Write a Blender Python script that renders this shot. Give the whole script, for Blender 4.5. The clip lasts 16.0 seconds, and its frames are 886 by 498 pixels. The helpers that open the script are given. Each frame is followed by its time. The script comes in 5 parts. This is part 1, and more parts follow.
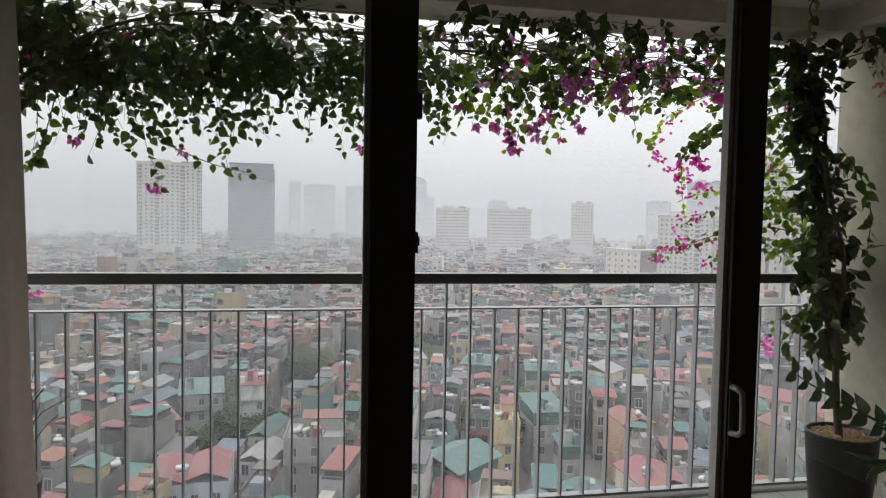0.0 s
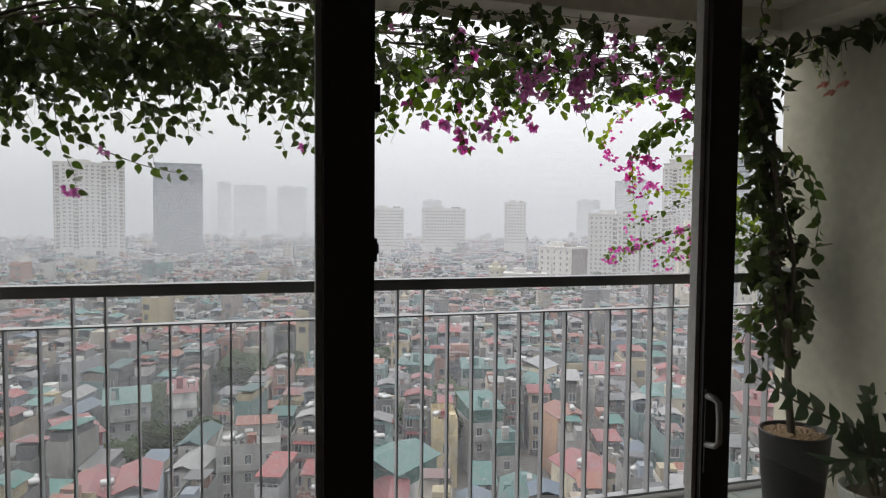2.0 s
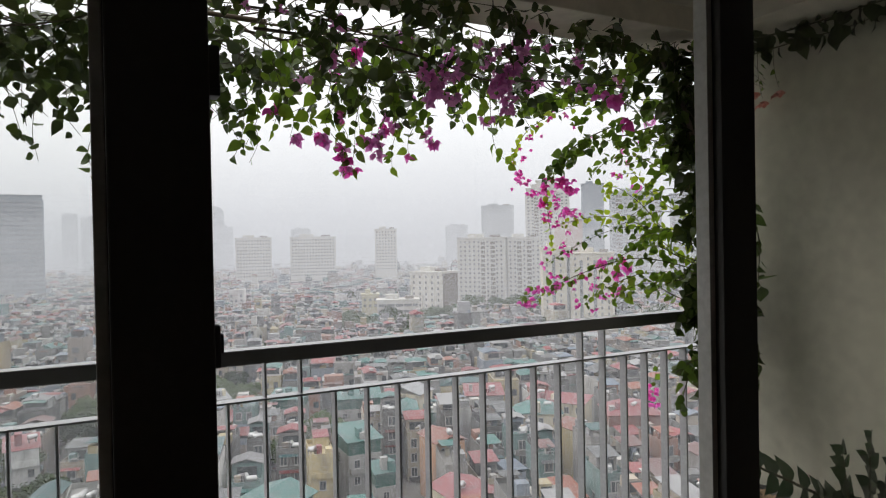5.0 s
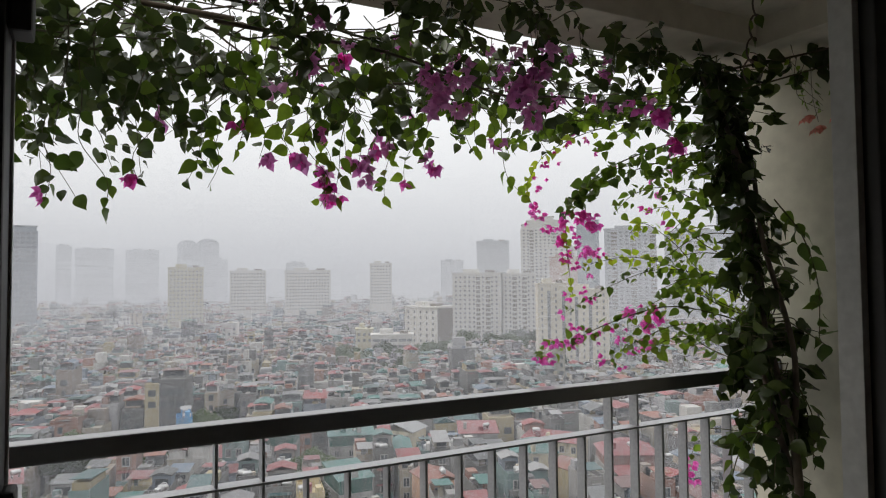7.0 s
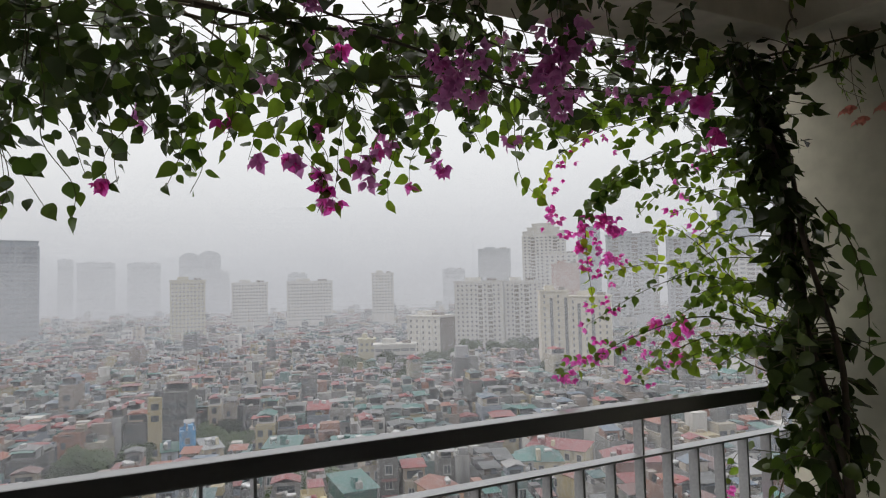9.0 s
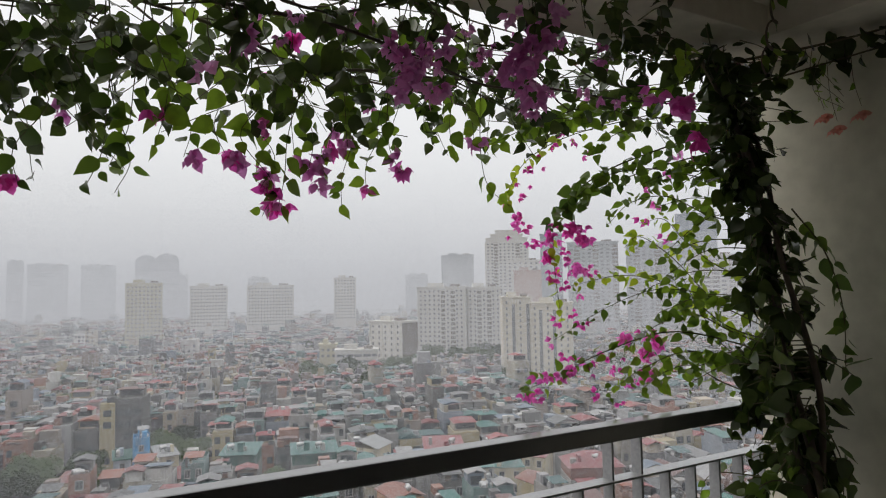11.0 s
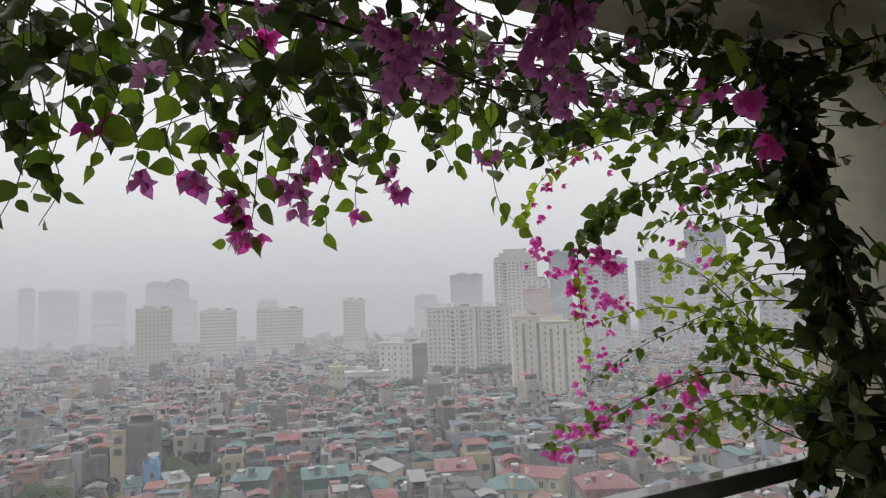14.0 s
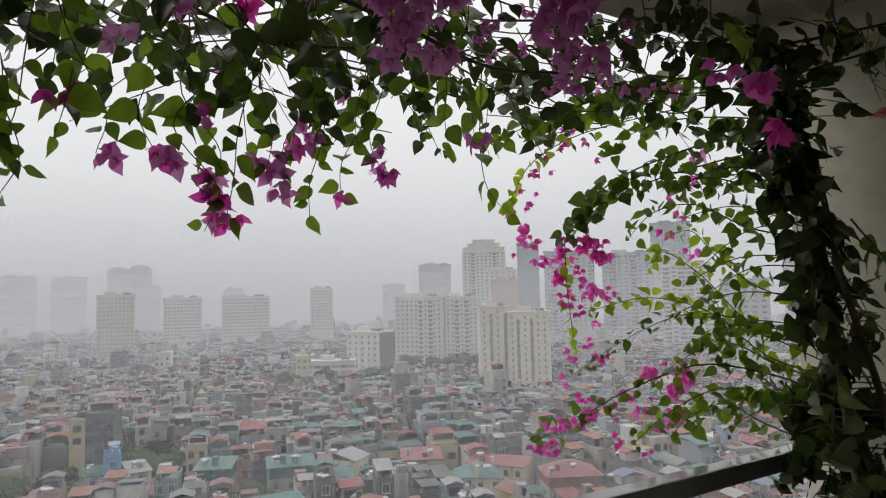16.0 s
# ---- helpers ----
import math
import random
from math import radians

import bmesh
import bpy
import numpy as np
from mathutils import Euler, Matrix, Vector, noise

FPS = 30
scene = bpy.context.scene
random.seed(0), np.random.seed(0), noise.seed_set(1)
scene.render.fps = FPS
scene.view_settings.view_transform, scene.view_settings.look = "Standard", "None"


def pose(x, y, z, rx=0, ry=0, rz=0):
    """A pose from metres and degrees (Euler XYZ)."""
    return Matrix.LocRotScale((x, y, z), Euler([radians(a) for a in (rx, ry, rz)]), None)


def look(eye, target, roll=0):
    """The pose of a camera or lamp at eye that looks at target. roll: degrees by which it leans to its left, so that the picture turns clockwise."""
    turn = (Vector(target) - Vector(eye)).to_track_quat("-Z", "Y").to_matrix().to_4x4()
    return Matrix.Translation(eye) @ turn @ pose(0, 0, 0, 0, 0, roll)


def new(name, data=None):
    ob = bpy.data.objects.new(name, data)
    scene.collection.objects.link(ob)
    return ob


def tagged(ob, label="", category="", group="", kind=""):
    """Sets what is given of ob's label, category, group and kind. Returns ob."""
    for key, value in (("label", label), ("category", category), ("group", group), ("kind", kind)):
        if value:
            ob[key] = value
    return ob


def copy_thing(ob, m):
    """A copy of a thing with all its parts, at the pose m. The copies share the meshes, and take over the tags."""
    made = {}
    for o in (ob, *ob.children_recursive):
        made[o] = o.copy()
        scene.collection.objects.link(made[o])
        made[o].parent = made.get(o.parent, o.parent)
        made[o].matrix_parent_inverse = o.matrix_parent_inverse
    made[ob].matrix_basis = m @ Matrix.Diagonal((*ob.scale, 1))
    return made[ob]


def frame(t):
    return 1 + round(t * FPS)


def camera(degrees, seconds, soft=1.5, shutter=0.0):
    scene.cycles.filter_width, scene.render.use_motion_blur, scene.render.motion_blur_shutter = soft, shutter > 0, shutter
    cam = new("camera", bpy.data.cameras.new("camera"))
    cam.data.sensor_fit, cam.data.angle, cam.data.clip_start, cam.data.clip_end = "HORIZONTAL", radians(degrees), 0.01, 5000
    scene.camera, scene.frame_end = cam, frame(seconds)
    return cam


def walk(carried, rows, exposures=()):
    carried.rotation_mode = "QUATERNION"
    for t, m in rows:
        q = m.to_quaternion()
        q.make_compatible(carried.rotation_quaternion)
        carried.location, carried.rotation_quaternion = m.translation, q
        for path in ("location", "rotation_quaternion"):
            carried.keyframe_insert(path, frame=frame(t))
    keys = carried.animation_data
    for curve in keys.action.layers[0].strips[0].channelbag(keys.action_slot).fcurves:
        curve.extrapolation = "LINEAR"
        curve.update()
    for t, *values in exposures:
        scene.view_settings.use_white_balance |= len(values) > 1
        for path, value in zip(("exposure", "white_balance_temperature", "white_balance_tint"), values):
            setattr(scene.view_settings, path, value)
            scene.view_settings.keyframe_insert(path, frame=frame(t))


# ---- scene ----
cam = camera(67.0, 16.0, soft=1.1)
PATH = [
    (0, (-0.604, -0.191, 1.433), (-0.233, 1.772, 1.332), 1.0),
    (0.5, (-0.612, -0.177, 1.433), (-0.221, 1.782, 1.326), 0.9),
    (1, (-0.629, -0.151, 1.436), (-0.205, 1.801, 1.335), 0.7),
    (1.5, (-0.658, -0.107, 1.435), (-0.199, 1.838, 1.34), 0.4),
    (2, (-0.639, -0.006, 1.443), (-0.079, 1.912, 1.344), 0.5),
    (2.5, (-0.62, 0.124, 1.45), (-0.018, 2.03, 1.374), -0.2),
    (3, (-0.619, 0.278, 1.45), (0.013, 2.174, 1.384), 0.6),
    (3.5, (-0.642, 0.406, 1.458), (0.111, 2.258, 1.403), -0.1),
    (4, (-0.625, 0.495, 1.461), (0.237, 2.299, 1.414), 0.2),
    (4.5, (-0.542, 0.597, 1.477), (0.368, 2.377, 1.435), -1.1),
    (7, (-0.28, 1.124, 1.528), (0.65, 2.893, 1.61), -0.5),
    (7.5, (-0.201, 1.226, 1.529), (0.677, 3.021, 1.63), -0.4),
    (8, (-0.19, 1.291, 1.538), (0.702, 3.078, 1.64), -1.0),
    (8.5, (-0.2, 1.307, 1.539), (0.694, 3.092, 1.657), -0.3),
    (9, (-0.205, 1.328, 1.538), (0.721, 3.097, 1.646), -1.4),
    (11.5, (-0.07, 1.503, 1.574), (0.973, 3.204, 1.708), -1.2),
    (12, (-0.015, 1.541, 1.589), (1.043, 3.228, 1.773), -2.2),
    (12.5, (0.021, 1.557, 1.584), (1.066, 3.253, 1.76), -1.6),
    (13, (0.031, 1.586, 1.59), (1.037, 3.306, 1.762), -1.2),
    (13.5, (0.037, 1.633, 1.599), (1.029, 3.36, 1.783), -0.7),
    (14, (0.043, 1.725, 1.611), (1.042, 3.448, 1.794), -1.9),
    (14.5, (0.04, 1.778, 1.609), (1.092, 3.47, 1.786), -2.6),
    (15, (0.038, 1.803, 1.62), (1.112, 3.481, 1.796), -2.2),
    (15.5, (0.033, 1.808, 1.613), (1.113, 3.484, 1.773), -1.9),
    (16, (0.041, 1.809, 1.609), (1.12, 3.486, 1.759), -1.3),
]
walk(cam, [(t, look(eye, target, roll)) for t, eye, target, roll in PATH],
     [(0, 0.40), (4.6, 0.42), (7.0, 0.17), (9.0, 0.06), (12.0, 0.02), (16.0, -0.02)])

# ---- world and sun: a white, drizzling overcast ----
world = bpy.data.worlds.new("overcast")
scene.world = world
world.use_nodes = True
wn, wl = world.node_tree.nodes, world.node_tree.links
sky = wn.new("ShaderNodeTexSky")
sky.sky_type, sky.sun_disc = "NISHITA", False
sky.sun_elevation, sky.sun_rotation = radians(32), radians(-54)
sky.air_density, sky.dust_density = 1.5, 6.0
wc = wn.new("ShaderNodeTexCoord")
wsep = wn.new("ShaderNodeSeparateXYZ")
wl.new(wc.outputs["Generated"], wsep.inputs[0])
wramp = wn.new("ShaderNodeValToRGB")
wl.new(wsep.outputs["Z"], wramp.inputs[0])
for pos, col in ((0.0, (0.60, 0.612, 0.635, 1)), (0.09, (0.82, 0.83, 0.85, 1)), (0.22, (0.955, 0.945, 0.945, 1)), (0.5, (1.10, 1.08, 1.07, 1)), (1.0, (1.42, 1.4, 1.38, 1))):
    e = wramp.color_ramp.elements[0] if pos == 0.0 else (wramp.color_ramp.elements[1] if pos == 1.0 else wramp.color_ramp.elements.new(pos))
    e.position, e.color = pos, col
wadd = wn.new("ShaderNodeMix")
wadd.data_type, wadd.blend_type = "RGBA", "ADD"
wadd.inputs["Factor"].default_value = 0.008
wl.new(wramp.outputs[0], wadd.inputs["A"])
wl.new(sky.outputs[0], wadd.inputs["B"])
wl.new(wadd.outputs["Result"], wn["Background"].inputs["Color"])
wn["Background"].inputs["Strength"].default_value = 1.0

sun = new("sun", bpy.data.lights.new("sun", "SUN"))
sun.data.energy, sun.data.angle, sun.data.color = 0.62, radians(50), (1.0, 0.97, 0.93)
sun.matrix_world = look((-70, 65, 52), (0, 15, 0))


# ---- materials ----
def nodes_of(name):
    m = bpy.data.materials.new(name)
    m.use_nodes = True
    n = m.node_tree.nodes
    return m, n, m.node_tree.links, n["Principled BSDF"]


def noise_node(n, l, scale, detail=4.0, stretch=(1, 1, 1), out="Object"):
    tc = n.new("ShaderNodeTexCoord")
    mp = n.new("ShaderNodeMapping")
    mp.inputs["Scale"].default_value = stretch
    l.new(tc.outputs[out], mp.inputs[0])
    t = n.new("ShaderNodeTexNoise")
    t.inputs["Scale"].default_value, t.inputs["Detail"].default_value = scale, detail
    l.new(mp.outputs[0], t.inputs[0])
    return t


def mixed(n, l, fac, a, b, kind="MIX"):
    m = n.new("ShaderNodeMix")
    m.data_type, m.blend_type = "RGBA", kind
    for v, key in ((fac, "Factor"), (a, "A"), (b, "B")):
        if isinstance(v, (int, float)):
            m.inputs[key].default_value = v
        elif isinstance(v, tuple):
            m.inputs[key].default_value = (*v[:3], 1)
        else:
            l.new(v, m.inputs[key])
    return m.outputs["Result"]


def stretch_value(n, l, value, lo, hi):
    r = n.new("ShaderNodeMapRange")
    r.inputs["From Min"].default_value, r.inputs["From Max"].default_value = lo, hi
    l.new(value, r.inputs["Value"])
    return r.outputs["Result"]


def add_bump(n, l, b, scale, strength, dist=0.01, stretch=(1, 1, 1)):
    t = noise_node(n, l, scale, 3.0, stretch)
    bp = n.new("ShaderNodeBump")
    bp.inputs["Strength"].default_value, bp.inputs["Distance"].default_value = strength, dist
    l.new(t.outputs["Fac"], bp.inputs["Height"])
    l.new(bp.outputs[0], b.inputs["Normal"])


def surface(name, c1, c2, scale=3.0, rough=0.7, metal=0.0, bump=0.15, bscale=60.0, dist=0.004, stretch=(1, 1, 1), rough2=None):
    m, n, l, b = nodes_of(name)
    big, fine = noise_node(n, l, scale, 5.0, stretch), noise_node(n, l, scale * 11, 3.0, stretch)
    col = mixed(n, l, stretch_value(n, l, big.outputs["Fac"], 0.3, 0.7), c1, c2)
    col = mixed(n, l, stretch_value(n, l, fine.outputs["Fac"], 0.25, 0.9), col, tuple(0.8 * x for x in c2))
    l.new(col, b.inputs["Base Color"])
    r = n.new("ShaderNodeMapRange")
    r.inputs["To Min"].default_value, r.inputs["To Max"].default_value = rough, rough2 if rough2 is not None else min(1, rough + 0.15)
    l.new(fine.outputs["Fac"], r.inputs["Value"])
    l.new(r.outputs["Result"], b.inputs["Roughness"])
    b.inputs["Metallic"].default_value = metal
    if bump:
        add_bump(n, l, b, bscale, bump, dist)
    return m


def palette(name, colours, per_island=False, rough=0.8, streak=0.45, scale=0.35, metal=0.0, ribs=0.0):
    """Weathered paint or sheet, one colour of the palette for each object or island."""
    m, n, l, b = nodes_of(name)
    if per_island:
        value = n.new("ShaderNodeNewGeometry").outputs["Random Per Island"]
    else:
        value = n.new("ShaderNodeObjectInfo").outputs["Random"]
    ramp = n.new("ShaderNodeValToRGB")
    ramp.color_ramp.interpolation = "CONSTANT"
    for k, c in enumerate(colours):
        e = ramp.color_ramp.elements[k] if k < 2 else ramp.color_ramp.elements.new(k / len(colours))
        e.position = k / len(colours)
        e.color = (*c, 1)
    l.new(value, ramp.inputs[0])
    big = noise_node(n, l, scale, 6.0, (1, 1, 0.35), "Object")
    fine = noise_node(n, l, scale * 9, 3.0, (1, 1, 0.2), "Object")
    col = mixed(n, l, stretch_value(n, l, big.outputs["Fac"], 0.48, 0.88), ramp.outputs[0], (0.14, 0.138, 0.135))
    dirt = stretch_value(n, l, fine.outputs["Fac"], 0.45, 0.95)
    sc = n.new("ShaderNodeMath")
    sc.operation = "MULTIPLY"
    sc.inputs[1].default_value = streak
    l.new(dirt, sc.inputs[0])
    col = mixed(n, l, sc.outputs[0], col, (0.11, 0.108, 0.105))
    l.new(col, b.inputs["Base Color"])
    b.inputs["Roughness"].default_value, b.inputs["Metallic"].default_value = rough, metal
    if ribs:
        tc = n.new("ShaderNodeTexCoord")
        wv = n.new("ShaderNodeTexWave")
        wv.inputs["Scale"].default_value = ribs
        l.new(tc.outputs["Object"], wv.inputs[0])
        bp = n.new("ShaderNodeBump")
        bp.inputs["Strength"].default_value, bp.inputs["Distance"].default_value = 0.5, 0.05
        l.new(wv.outputs["Fac"], bp.inputs["Height"])
        l.new(bp.outputs[0], b.inputs["Normal"])
    return m


WALLS = [(0.27, 0.26, 0.25), (0.13, 0.13, 0.132), (0.44, 0.43, 0.41), (0.36, 0.31, 0.20), (0.19, 0.19, 0.188), (0.25, 0.21, 0.185), (0.10, 0.10, 0.104), (0.58, 0.57, 0.55), (0.15, 0.23, 0.225), (0.22, 0.22, 0.215), (0.30, 0.17, 0.135), (0.20, 0.235, 0.28), (0.36, 0.33, 0.27), (0.15, 0.15, 0.148), (0.42, 0.36, 0.29), (0.33, 0.33, 0.34)]
ROOFS = [(0.24, 0.052, 0.058), (0.035, 0.135, 0.122), (0.17, 0.17, 0.177), (0.18, 0.058, 0.062), (0.055, 0.17, 0.155), (0.11, 0.115, 0.12), (0.27, 0.06, 0.062), (0.27, 0.27, 0.275), (0.15, 0.085, 0.082), (0.04, 0.095, 0.10), (0.24, 0.085, 0.055), (0.11, 0.15, 0.20), (0.22, 0.058, 0.062), (0.08, 0.085, 0.09)]
M_HWALL = palette("house_plaster", WALLS)
M_HROOF = palette("roof_sheet", ROOFS, rough=0.5, streak=0.35, scale=0.5, ribs=1.6)
M_FWALL = palette("far_plaster", WALLS, True, scale=0.12)
M_FROOF = palette("far_roof_sheet", ROOFS, True, rough=0.6, scale=0.15)
M_TOWER = surface("tower_render", (0.64, 0.625, 0.595), (0.53, 0.515, 0.485), 0.05, 0.8, bump=0)
M_TOWER_Y = surface("tower_ochre", (0.55, 0.52, 0.38), (0.48, 0.45, 0.34), 0.05, 0.8, bump=0)
M_TOWER_G = surface("tower_grey", (0.43, 0.45, 0.475), (0.36, 0.38, 0.40), 0.05, 0.6, bump=0)
M_TOWER_B = surface("tower_glass", (0.31, 0.345, 0.385), (0.25, 0.28, 0.315), 0.05, 0.3, bump=0)
M_TWIN = surface("tower_window", (0.15, 0.155, 0.165), (0.24, 0.245, 0.25), 0.3, 0.25, bump=0)
M_TOWER_P = surface("tower_pink", (0.50, 0.36, 0.31), (0.42, 0.30, 0.26), 0.05, 0.8, bump=0)
M_TOWER_C = surface("tower_cream", (0.62, 0.585, 0.50), (0.54, 0.505, 0.43), 0.05, 0.8, bump=0)
M_BROWN = surface("tower_brown_end", (0.23, 0.20, 0.18), (0.17, 0.15, 0.14), 0.15, 0.8, bump=0)
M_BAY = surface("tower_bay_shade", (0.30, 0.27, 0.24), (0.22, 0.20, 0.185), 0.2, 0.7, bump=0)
M_CONC = surface("concrete_blank", (0.33, 0.33, 0.32), (0.25, 0.25, 0.245), 0.12, 0.85, bump=0, stretch=(1, 1, 0.3))
M_WIN = surface("dark_window", (0.05, 0.055, 0.06), (0.09, 0.10, 0.11), 0.5, 0.25, bump=0)
M_WFRAME = surface("window_frame_paint", (0.50, 0.50, 0.48), (0.40, 0.40, 0.385), 0.6, 0.7, bump=0)
M_STEEL = surface("stainless_tank", (0.62, 0.63, 0.64), (0.5, 0.5, 0.5), 3.0, 0.3, 0.85, bump=0)
M_GROUND = surface("city_ground", (0.13, 0.125, 0.12), (0.20, 0.19, 0.175), 0.05, 0.9, bump=0)
M_TREE = surface("tree_leaves", (0.06, 0.09, 0.04), (0.085, 0.115, 0.05), 0.4, 0.9, bump=0)
M_TREE.node_tree.nodes["Principled BSDF"].inputs["Specular IOR Level"].default_value = 0.1
M_BARK = surface("bark", (0.10, 0.075, 0.055), (0.16, 0.13, 0.10), 20.0, 0.9, bump=0.5, bscale=90, dist=0.004)
# plain pale colour of the solid strips that imitate haze
M_HAZE_STRIP = surface("mist", (0.605, 0.62, 0.655), (0.605, 0.62, 0.655), 0.02, 1.0, bump=0)

M_PLASTER = surface("cream_plaster", (0.76, 0.735, 0.61), (0.69, 0.665, 0.55), 1.6, 0.85, bump=0.12, bscale=180, dist=0.002)
M_SOFFIT = surface("soffit_paint", (0.83, 0.78, 0.69), (0.76, 0.71, 0.62), 1.3, 0.85, bump=0.1, bscale=150, dist=0.002)
M_ROOM = surface("room_paint", (0.72, 0.70, 0.64), (0.67, 0.65, 0.60), 1.0, 0.8, bump=0.05, bscale=150, dist=0.001)
M_BLACK = surface("black_aluminium", (0.060, 0.060, 0.063), (0.075, 0.075, 0.078), 6.0, 0.45, 0.0, bump=0.03, bscale=300, dist=0.0005)
M_GREYAL = surface("grey_aluminium_edge", (0.74, 0.74, 0.72), (0.64, 0.64, 0.62), 6.0, 0.4, 0.0, bump=0.03, bscale=300, dist=0.0005)
M_RAIL = surface("grey_railing_paint", (0.44, 0.455, 0.475), (0.35, 0.36, 0.38), 9.0, 0.42, 0.1, bump=0.06, bscale=220, dist=0.001)
M_HANDRAIL = surface("dark_handrail_paint", (0.12, 0.12, 0.125), (0.16, 0.16, 0.165), 7.0, 0.30, 0.1, bump=0.06, bscale=220, dist=0.001)
for wet in (M_HANDRAIL, M_RAIL):
    wet.node_tree.nodes["Principled BSDF"].inputs["Coat Weight"].default_value = 0.9
    wet.node_tree.nodes["Principled BSDF"].inputs["Coat Roughness"].default_value = 0.12
M_CHROME = surface("satin_metal", (0.60, 0.60, 0.60), (0.50, 0.50, 0.50), 20.0, 0.35, 0.3, bump=0)
M_TILE = surface("balcony_tile", (0.34, 0.40, 0.365), (0.41, 0.435, 0.40), 4.0, 0.35, bump=0.08, bscale=90, dist=0.001)
M_GROUT = surface("grout", (0.20, 0.20, 0.19), (0.14, 0.14, 0.13), 12.0, 0.9, bump=0)
M_WOOD = surface("room_floor_wood", (0.24, 0.15, 0.09), (0.17, 0.10, 0.06), 5.0, 0.45, bump=0.1, bscale=80, dist=0.001, stretch=(0.2, 1, 1))
M_CURTAIN = surface("curtain_cloth", (0.62, 0.56, 0.48), (0.54, 0.48, 0.41), 4.0, 0.95, bump=0.3, bscale=500, dist=0.0008)
cn, cl = M_CURTAIN.node_tree.nodes, M_CURTAIN.node_tree.links
ct, cm = cn.new("ShaderNodeBsdfTranslucent"), cn.new("ShaderNodeMixShader")
ct.inputs["Color"].default_value, cm.inputs[0].default_value = (0.80, 0.72, 0.62, 1), 0.40
cl.new(cn["Principled BSDF"].outputs[0], cm.inputs[1])
cl.new(ct.outputs[0], cm.inputs[2])
cl.new(cm.outputs[0], cn["Material Output"].inputs["Surface"])
M_POT = surface("black_pot_glaze", (0.022, 0.022, 0.023), (0.035, 0.035, 0.036), 5.0, 0.35, bump=0.05, bscale=120, dist=0.001)
M_POT_W = surface("white_pot_glaze", (0.66, 0.66, 0.63), (0.58, 0.58, 0.55), 5.0, 0.3, bump=0.04, bscale=120, dist=0.001)
M_PEBBLE = surface("pebbles", (0.42, 0.24, 0.12), (0.60, 0.44, 0.28), 45.0, 0.5, bump=0.1, bscale=200, dist=0.001)
M_SOIL = surface("soil", (0.06, 0.045, 0.03), (0.10, 0.075, 0.05), 30.0, 0.95, bump=0.5, bscale=90, dist=0.006)


def glass(name):
    m, n, l, b = nodes_of(name)
    b.inputs["Base Color"].default_value = (0.978, 0.988, 0.978, 1)
    b.inputs["Roughness"].default_value, b.inputs["IOR"].default_value = 0.0, 1.45
    b.inputs["Transmission Weight"].default_value = 1.0
    return m


M_GLASS = glass("door_glass")


# ---- mesh helpers ----
def put(name, bm, material, smooth=False):
    me = bpy.data.meshes.new(name)
    bm.normal_update()
    bm.to_mesh(me)
    bm.free()
    if material:
        me.materials.append(material)
    if smooth:
        me.polygons.foreach_set("use_smooth", [True] * len(me.polygons))
    return new(name, me)


def part(name, bm, material, parent, label="", smooth=False):
    ob = put(name, bm, material, smooth)
    ob.parent = parent
    if label:
        ob["label"] = label
    return ob


def thing(name, label, category, group="", kind="", at=(0, 0, 0), rz=0.0):
    ob = new(name)
    ob.matrix_world = pose(*at, 0, 0, rz)
    return tagged(ob, label, category, group, kind)


def share(name, mesh, parent, m):
    ob = new(name, mesh)
    ob.parent = parent
    ob.matrix_basis = m
    return ob


def box(bm, x0, x1, y0, y1, z0, z1, bevel=0.0):
    made = bmesh.ops.create_cube(bm, size=1.0, matrix=Matrix.Translation(((x0 + x1) / 2, (y0 + y1) / 2, (z0 + z1) / 2)) @ Matrix.Diagonal((x1 - x0, y1 - y0, z1 - z0, 1)))
    if bevel:
        edges = list({e for v in made["verts"] for e in v.link_edges})
        bmesh.ops.bevel(bm, geom=edges, offset=bevel, segments=2, affect="EDGES", profile=0.6)
    return bm


def boxes(*rows, bevel=0.0):
    bm = bmesh.new()
    for r in rows:
        box(bm, *r, bevel=bevel)
    return bm


def tube(bm, pts, radii, sides=6):
    """A tapered tube along points."""
    pts = [Vector(p) for p in pts]
    rings, side = [], None
    for k, p in enumerate(pts):
        d = (pts[min(k + 1, len(pts) - 1)] - pts[max(k - 1, 0)]).normalized()
        if side is None:
            side = d.orthogonal().normalized()
        side = (side - d * side.dot(d)).normalized()
        up = d.cross(side)
        r = radii[k] if isinstance(radii, (list, tuple)) else radii
        rings.append([bm.verts.new(p + r * (math.cos(a) * side + math.sin(a) * up)) for a in (2 * math.pi * q / sides for q in range(sides))])
    for a, b in zip(rings, rings[1:]):
        for q in range(sides):
            bm.faces.new((a[q], a[(q + 1) % sides], b[(q + 1) % sides], b[q]))
    bm.faces.new(rings[0][::-1])
    bm.faces.new(rings[-1])
    return bm


def lathe(bm, profile, sides=32, centre=(0, 0, 0)):
    cx, cy, cz = centre
    rings = [[bm.verts.new((cx + r * math.cos(2 * math.pi * q / sides), cy + r * math.sin(2 * math.pi * q / sides), cz + z)) for q in range(sides)] for r, z in profile]
    for a, b in zip(rings, rings[1:]):
        for q in range(sides):
            bm.faces.new((a[q], a[(q + 1) % sides], b[(q + 1) % sides], b[q]))
    bm.faces.new(rings[0][::-1])
    bm.faces.new(rings[-1])
    return bm


# ---- the flat: room, balcony, walls ----
WALL_X = 2.176
SOFFIT = 2.37
CEIL = 2.47


def structure(name, label, bm, material, category="wall"):
    return tagged(put(name, bm, material), label, category, kind="structure")


